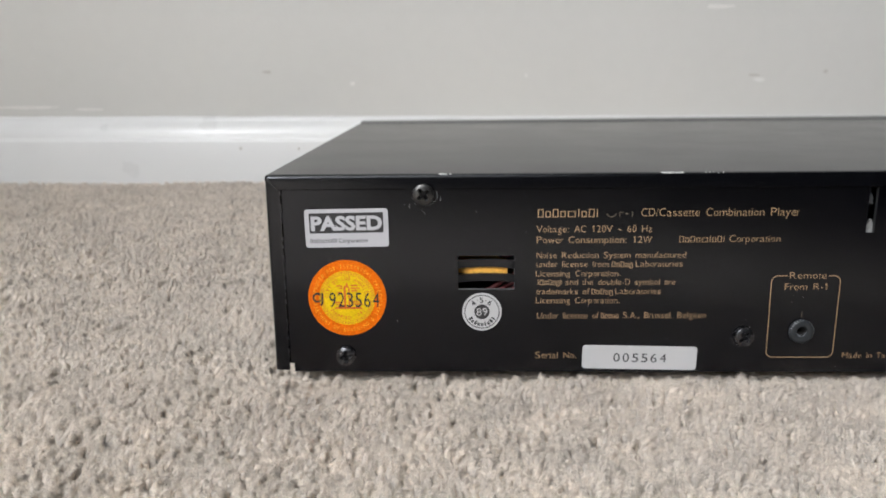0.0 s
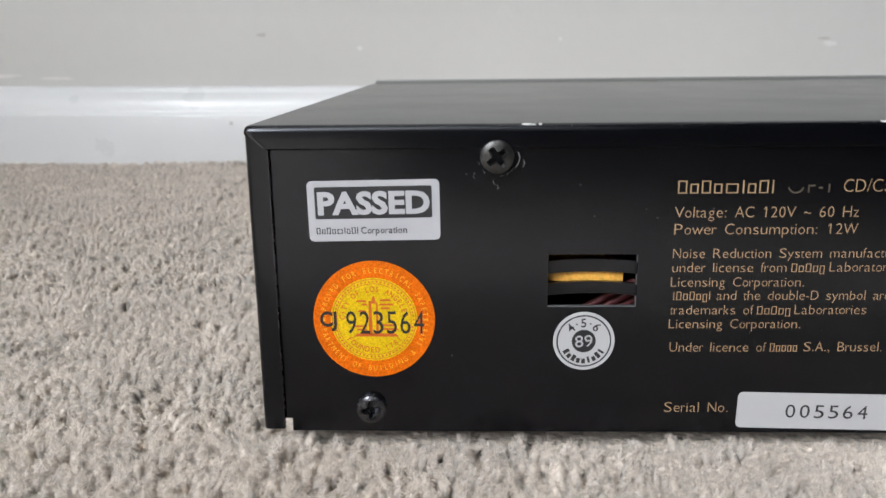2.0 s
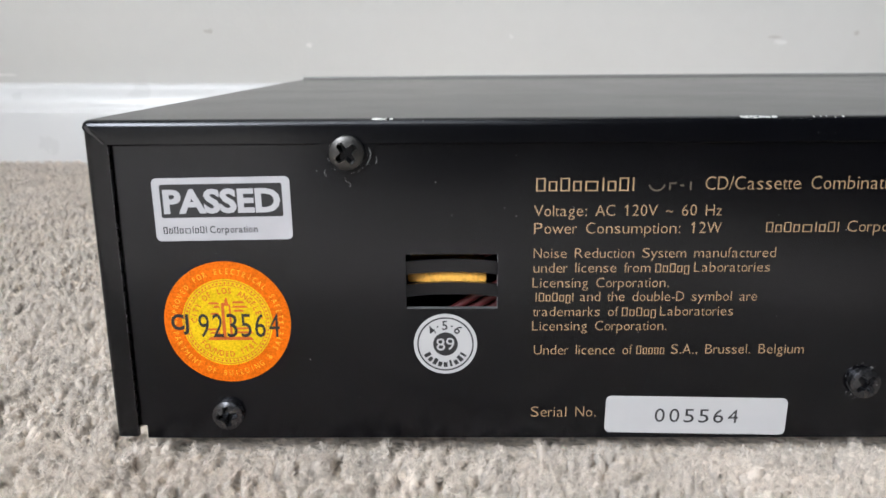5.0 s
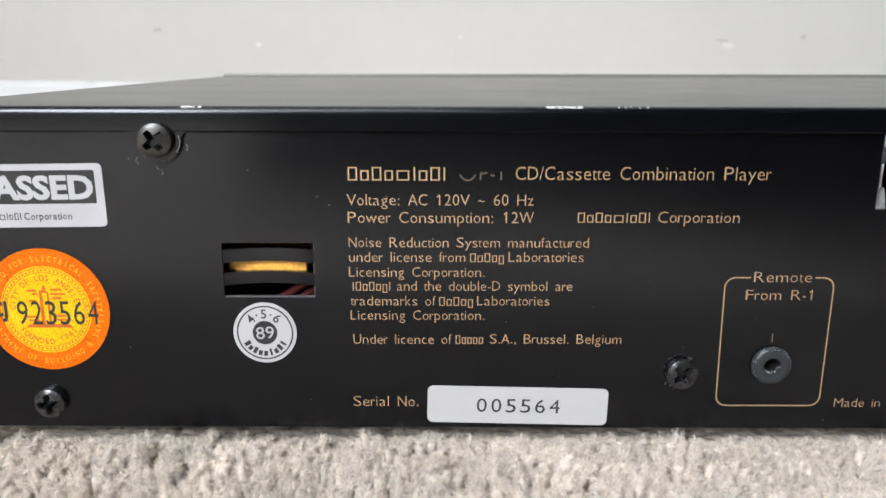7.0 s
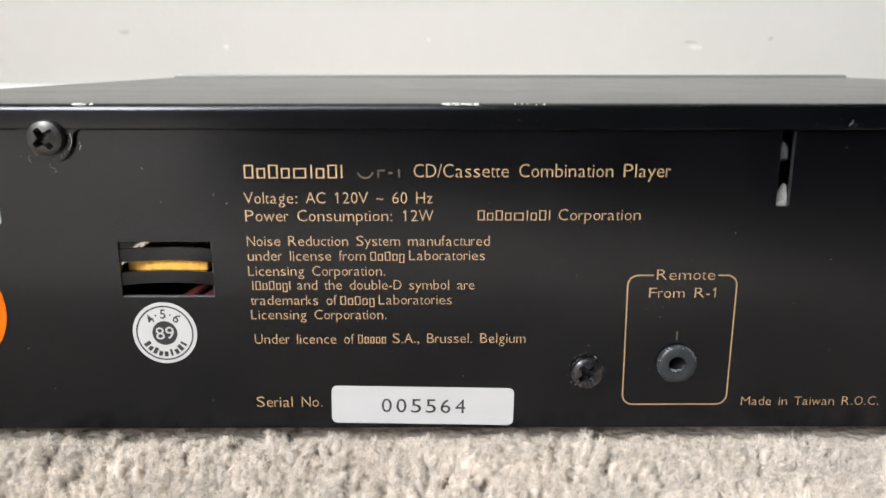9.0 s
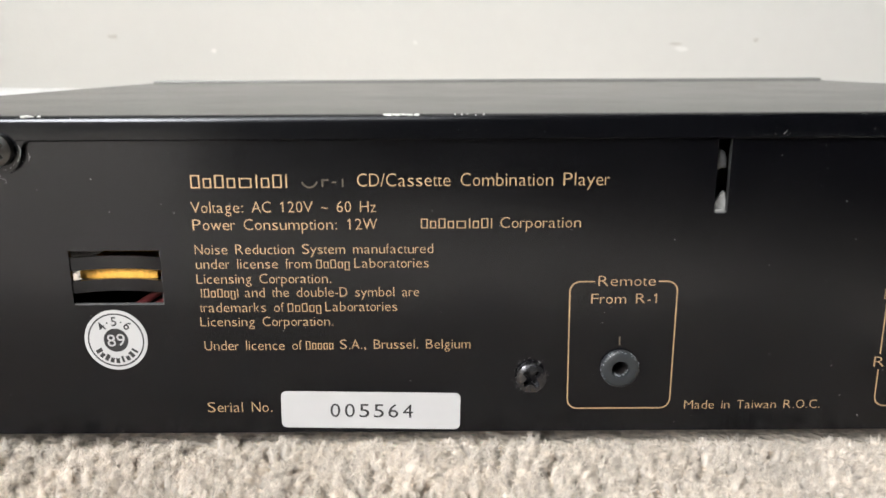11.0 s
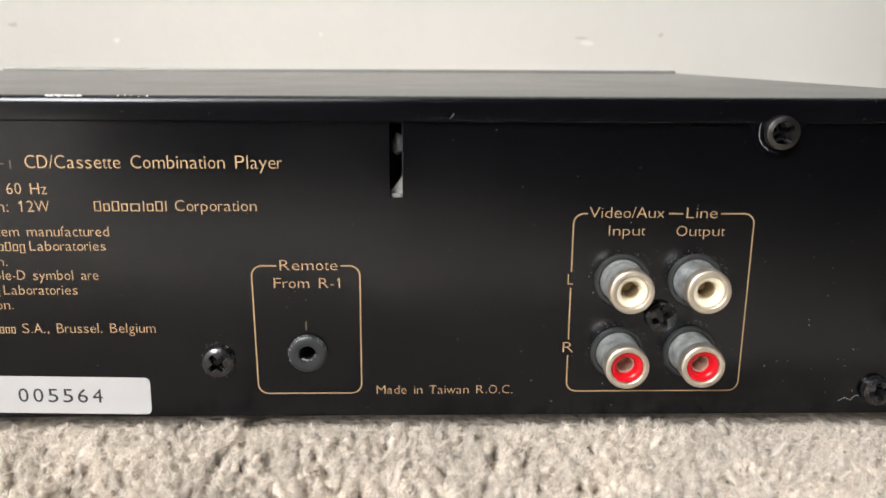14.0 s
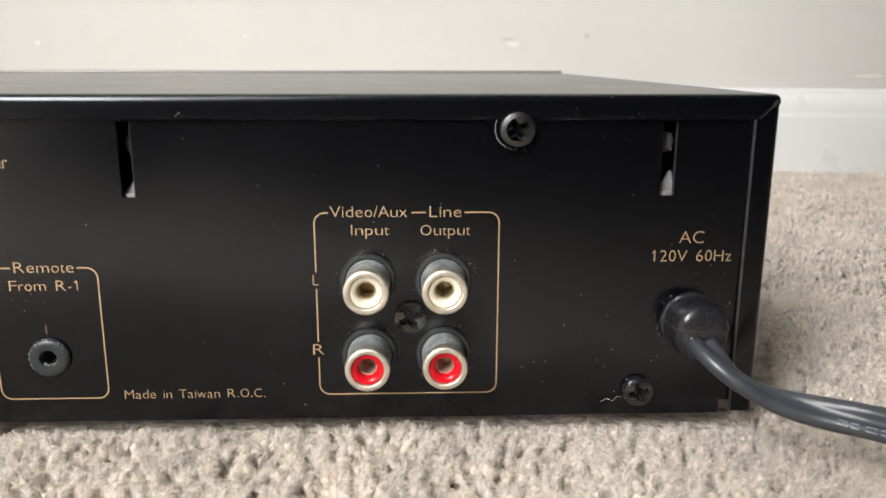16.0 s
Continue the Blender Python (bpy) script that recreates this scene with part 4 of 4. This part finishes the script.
def cord_marks():
    """Plain pale bars printed along the flat of the cord."""
    bm = bmesh.new()
    for k in range(5):
        strip = []
        for u in (0.0, 0.17 - 0.05 * (k % 2)):
            x, y, z, turn = spline(CORD_LINE, 5.45 + k * 0.22 + u)
            x2, y2, z2, _ = spline(CORD_LINE, 5.47 + k * 0.22 + u)
            d = Vector((x2 - x, y2 - y, z2 - z)).normalized()
            side = d.cross(Vector((0, 0, 1))).normalized()
            up = side.cross(d)
            c, sn = math.cos(radians(turn)), math.sin(radians(turn))
            ea, eb = side * c + up * sn, up * c - side * sn
            for w in (-0.45, 0.45):
                a = math.radians(90) - w / 1.47
                strip.append(bm.verts.new((Vector((x, y, z)) + ea * (1.5 + 1.53 * math.cos(a)) + eb * 1.53 * math.sin(a)) * MM))
        bm.faces.new((strip[0], strip[1], strip[3], strip[2]))
    return bm


tagged(part("cord_print", cord_marks(), CORD_PRINT, cord, "pale printed marks along the cord"), kind="stuff")

# ---- wear, lint and dust ----


def flecks(bm, n, x0, x1, z0, z1, y, size, seed, hair=0.25):
    rnd = random.Random(seed)
    for _ in range(n):
        x, z = rnd.uniform(x0, x1), rnd.uniform(z0, z1)
        if rnd.random() < hair:
            a, bend, length = rnd.uniform(0, 6.28), rnd.uniform(-1.6, 1.6), size * rnd.uniform(2, 6)
            pts = []
            for k in range(6):
                pts.append((x * MM, z * MM))
                x += math.cos(a) * length / 6
                z += math.sin(a) * length / 6
                a += bend / 3
            ribbon(bm, pts, rnd.uniform(0.06, 0.11) * MM, y * MM)
        else:
            r = size * rnd.uniform(0.25, 0.8)
            e = rnd.uniform(0.5, 1)
            a0 = rnd.uniform(0, 360)
            bm.faces.new([bm.verts.new((px_ * MM, y * MM, pz_ * MM)) for px_, pz_ in [(x + r * math.cos(radians(a0 + 72 * k)), z + r * e * math.sin(radians(a0 + 72 * k))) for k in range(5)]])


bm = bmesh.new()
flecks(bm, 170, 6, 294, 0, 56, -0.04, 0.085, 3, 0.15)
flecks(bm, 140, 190, 294, 0, 56, -0.04, 0.075, 4, 0.32)
for pts in ([(46.9, 51.4), (46.5, 50.9), (46.7, 50.3), (47.4, 50.1), (47.6, 49.6), (47.2, 49.3)], [(43.0, 52.6), (42.7, 51.9), (43.1, 51.3)], 
            [(271.0, 1.2), (272.2, 1.9), (273.4, 1.3), (274.4, 2.4), (275.2, 2.2)], [(52.3, 55.0), (52.5, 54.2), (52.2, 53.6)]):
    ribbon(bm, [(x * MM, z * MM) for x, z in pts], 0.085 * MM, -0.045 * MM)
ribbon(bm, [(x * MM, z * MM) for x, z in ((249.0, 57.2), (248.75, 56.3), (248.8, 55.2), (249.1, 54.0), (249.7, 53.1), (250.6, 52.5))], 0.085 * MM, -1.14 * MM)
ribbon(bm, [(x * MM, z * MM) for x, z in ((51.2, 56.6), (51.5, 55.6), (51.3, 54.6), (50.7, 53.6))], 0.10 * MM, -1.14 * MM)
ribbon(bm, [(x * MM, z * MM) for x, z in ((191.3, 57.9), (191.6, 58.25), (192.0, 58.5), (191.95, 58.9))], 0.05 * MM, -1.29 * MM)
flecks(bm, 30, 262, 296, 0, 40, -0.04, 0.14, 5, 0.5)
flecks(bm, 26, 130, 296, 57.5, 59.3, -1.28, 0.10, 6, 0.1)
tagged(part("lint", bm, LINT, rear, "pale lint specks and hairs"), kind="stuff")
bm = bmesh.new()
rnd = random.Random(8)
for cx, cz, _ in JACKS:
    for k in range(60):
        a, r = rnd.gauss(90, 60), rnd.uniform(5.0, 6.6)
        x, z, s = cx + r * math.cos(radians(a)), cz + r * math.sin(radians(a)), rnd.uniform(0.04, 0.11)
        bm.faces.new([bm.verts.new((p * MM, -0.04 * MM, q * MM)) for p, q in arc(x, z, s, 0, 288, 4)])
for cx, cz, r0 in ((252.5, 55.4, 3.4), (47.2, 55.5, 3.5), (288.3, 18, 6.8), (146.2, 10.4, 3.2)):
    for k in range(45):
        a, r = rnd.uniform(0, 360), r0 + abs(rnd.gauss(0, 0.4))
        x, z, s = cx + r * math.cos(radians(a)), cz + r * math.sin(radians(a)), rnd.uniform(0.04, 0.12)
        yy = -1.13 if cz > 50 and math.hypot(x - cx, z - 55.4) < 3.7 else -0.04
        bm.faces.new([bm.verts.new((p * MM, yy * MM, q * MM)) for p, q in arc(x, z, s, 0, 288, 4)])
for k in range(170):
    x, z, s = rnd.uniform(185, 296), 57.4 + abs(rnd.gauss(0, 0.5)), rnd.uniform(0.02, 0.07)
    bm.faces.new([bm.verts.new((p * MM, -1.27 * MM, q * MM)) for p, q in arc(x, min(z, 59.2), s, 0, 288, 4)])
for k in range(90):
    x, z, s = rnd.gauss(231.5, 2.0), rnd.gauss(29.0, 2.2), rnd.uniform(0.02, 0.06)
    bm.faces.new([bm.verts.new((p * MM, -0.04 * MM, q * MM)) for p, q in arc(x, z, s, 0, 288, 4)])
tagged(part("dust", bm, DUST, rear, "grey dust round sockets and screws"), kind="stuff")
bm = bmesh.new()
rnd = random.Random(12)
for x0, x1, n in ((52.1, 55.4, 14), (118.2, 121.5, 16), (121.0, 124.5, 16), (124.5, 137.0, 7)):
    for k in range(n):
        x, w = rnd.uniform(x0, x1), rnd.uniform(0.12, 0.45) * (0.5 if x0 > 124 else 1)
        a0, a1 = radians(rnd.uniform(45, 62)), radians(rnd.uniform(66, 88))
        q = [(x - w, a0), (x + w, a0), (x + w * rnd.uniform(0.4, 1), a1), (x - w * rnd.uniform(0.4, 1), a1)]
        bm.faces.new([bm.verts.new((u * MM, (0.15 - 1.43 * math.cos(v)) * MM, (60.5 + 1.43 * math.sin(v)) * MM)) for u, v in q])
tagged(part("paint_chip", bm, BARE_METAL, cover, "bare metal chips along the lid edge"), kind="stuff")


bm = bmesh.new()
rnd = random.Random(31)
for k in range(620):
    x, w, a0 = rnd.uniform(0.5, 300), rnd.uniform(0.03, 0.09), radians(rnd.gauss(52, 11))
    q = [(x - w, a0 - 0.03), (x + w, a0 - 0.02), (x + w * 0.7, a0 + 0.04), (x - w * 0.8, a0 + 0.03)]
    bm.faces.new([bm.verts.new((u * MM, (0.15 - 1.415 * math.cos(v)) * MM, (60.5 + 1.415 * math.sin(v)) * MM)) for u, v in q])
tagged(part("edge_wear", bm, DUST, cover, "fine speckled wear along the lid edge"), kind="stuff")


# ---- carpet pile ----
def tuft_shape(rng, fibres, seg, width, nr):
    """One tuft with its tip near z = 0: a soft domed yarn end with fine fibres curling round it."""
    vs, fs = [], []
    rings = ((-0.0040, 0.00105), (-0.0020, 0.00112), (-0.0010, 0.00074))
    for z, rad in rings:
        for i in range(nr):
            a = 2 * math.pi * i / nr + z * 500
            rr = rad * rng.uniform(0.7, 1.3)
            vs.append((rr * math.cos(a), rr * math.sin(a), z + rng.uniform(-0.0002, 0.0002)))
    m = len(rings)
    for k in range(m - 1):
        for i in range(nr):
            j = (i + 1) % nr
            a, b, c, d = k * nr + i, k * nr + j, (k + 1) * nr + j, (k + 1) * nr + i
            fs += [(a, b, c), (a, c, d)]
    vs.append((rng.uniform(-0.0002, 0.0002), rng.uniform(-0.0002, 0.0002), -0.0006))
    for i in range(nr):
        fs.append(((m - 1) * nr + i, (m - 1) * nr + (i + 1) % nr, m * nr))
    for _ in range(fibres):
        a0 = rng.uniform(0, 2 * math.pi)
        th = math.acos(1 - rng.uniform(0, 1) * 1.0)
        swirl, fall = rng.gauss(0.3, 0.45), rng.gauss(0.0, 0.4)
        r0, r1 = rng.uniform(0.6, 0.95) * 0.00115, rng.uniform(1.05, 1.42) * 0.00115
        w = width * rng.uniform(0.7, 1.3)
        base = len(vs)
        line = []
        for k in range(seg + 1):
            u = k / seg
            t, a, r = max(0.02, th + fall * u), a0 + swirl * u / max(math.sin(th), 0.35), r0 + (r1 - r0) * u * u
            line.append(Vector((r * math.sin(t) * math.cos(a), r * math.sin(t) * math.sin(a), -0.00135 + 1.15 * r * math.cos(t))))
        for k, p in enumerate(line):
            d = line[min(k + 1, seg)] - line[max(k - 1, 0)]
            n = p - Vector((0, 0, -0.00135))
            side = (d.cross(n).normalized() + n.normalized() * rng.uniform(-0.4, 0.4)) * (w if k < seg else w * 0.5)
            vs += [tuple(p - side), tuple(p + side)]
        for k in range(seg):
            b = base + 2 * k
            fs += [(b, b + 1, b + 3), (b, b + 3, b + 2)]
    return np.array(vs, dtype=np.float32), np.array(fs, dtype=np.int32)


def pile(name, areas, pitch, fibres, seg, width, nr, seed, protos=10, size=1.0):
    """Tufts over rectangles of the floor (x0, x1, y0, y1), in one mesh."""
    rng = np.random.RandomState(seed)
    shapes = [tuft_shape(random.Random(seed * 50 + k), fibres, seg, width, nr) for k in range(protos)]
    P = []
    for x0, x1, y0, y1 in areas:
        nx_, ny_ = max(1, int((x1 - x0) / pitch)), max(1, int((y1 - y0) / (pitch * 0.87)))
        gx, gy = np.meshgrid(np.arange(nx_), np.arange(ny_))
        gx = x0 + (gx + 0.5 * (gy % 2)) * pitch
        gy = y0 + gy * pitch * 0.87
        P.append(np.stack([gx.ravel(), gy.ravel()], 1))
    P = np.concatenate(P)
    P += rng.uniform(-0.42, 0.42, P.shape) * pitch
    x, y = P[:, 0], P[:, 1]
    s = np.clip((x - 0.24) / 0.30, 0, 1)
    z = -0.0030 - 0.0115 * s * s * (3 - 2 * s) + 0.0006 * np.sin(x * 37 + 1) * np.sin(y * 31)
    z += 0.0008 * np.sin(x * 310 + 2 * np.sin(y * 190)) * np.sin(y * 270 + 2 * np.sin(x * 230)) + rng.normal(0, 0.00038, len(x))
    z += 0.0003 * np.sin(x * 880 + 2.5 * np.sin(y * 410)) * np.sin(y * 790 + 2.5 * np.sin(x * 370))
    under = (x > -0.003) & (x < 0.3035) & (y > -0.0012) & (y < 0.23)
    z = np.where(under, np.minimum(z, -0.0030) - 0.0022, z)
    edge = (x > -0.006) & (x < 0.3065) & (y > -0.006) & (y < 0.23)
    z = np.where(edge & ~under, np.minimum(z, -0.0024), z)
    z = np.where(y > 0.440, z - 0.002, z)
    which = rng.randint(0, protos, len(x))
    VV, FF, off = [], [], 0
    for k, (sv, sf) in enumerate(shapes):
        idx = np.where(which == k)[0]
        m = len(idx)
        if not m:
            continue
        a = rng.uniform(0, 2 * np.pi, m)
        sc = size * rng.uniform(0.85, 1.25, m)
        lx = rng.normal(0, 0.30, m) + 0.20 * np.sin(x[idx] * 230 + 2.2 * np.sin(y[idx] * 120))
        ly = rng.normal(0, 0.30, m) + 0.20 * np.sin(y[idx] * 290 + 2.0 * np.sin(x[idx] * 140 + 1))
        ca, sa = np.cos(a) * sc, np.sin(a) * sc
        vx = sv[None, :, 0] * ca[:, None] - sv[None, :, 1] * sa[:, None] + lx[:, None] * (sv[None, :, 2] + 0.005)
        vy = sv[None, :, 0] * sa[:, None] + sv[None, :, 1] * ca[:, None] + ly[:, None] * (sv[None, :, 2] + 0.005)
        vz = sv[None, :, 2] * sc[:, None]
        V = np.stack([vx + x[idx, None], vy + y[idx, None], vz + z[idx, None]], 2).reshape(-1, 3)
        F = (sf[None] + (np.arange(m) * len(sv))[:, None, None]).reshape(-1, 3) + off
        VV.append(V)
        FF.append(F)
        off += len(V)
    V, F = np.concatenate(VV).astype(np.float32), np.concatenate(FF).astype(np.int32)
    me = bpy.data.meshes.new(name)
    me.vertices.add(len(V))
    me.vertices.foreach_set("co", V.ravel())
    me.loops.add(F.size)
    me.loops.foreach_set("vertex_index", F.ravel())
    me.polygons.add(len(F))
    me.polygons.foreach_set("loop_start", np.arange(0, F.size, 3, dtype=np.int32))
    me.polygons.foreach_set("use_smooth", np.ones(len(F), dtype=bool))
    me.update(calc_edges=True)
    me.materials.append(PILE)
    return tagged(new(name, me), "beige cut-pile carpet with twisted tufts", "carpet", kind="stuff")


pile("carpet_pile", [(-0.12, 0.16, -0.088, 0.004), (0.16, 0.40, -0.033, 0.004)], 0.0022, 90, 1, 0.000044, 5, 1, 18, 1.12)
pile("carpet_pile", [(0.16, 0.25, -0.092, -0.033), (-0.12, 0.16, -0.105, -0.088), (-0.15, -0.001, 0.004, 0.11), (0.302, 0.44, 0.004, 0.11)], 0.0023, 34, 1, 0.000068, 4, 2, 12, 1.12)
pile("carpet_pile", [(-0.36, -0.12, -0.095, 0.004), (-0.38, -0.15, 0.004, 0.11), (-0.40, -0.001, 0.11, 0.444), (0.302, 0.62, 0.11, 0.444), (0.40, 0.58, -0.05, 0.004), (0.44, 0.58, 0.004, 0.11)],
     0.0033, 12, 1, 0.00013, 3, 3, 10, 1.3)
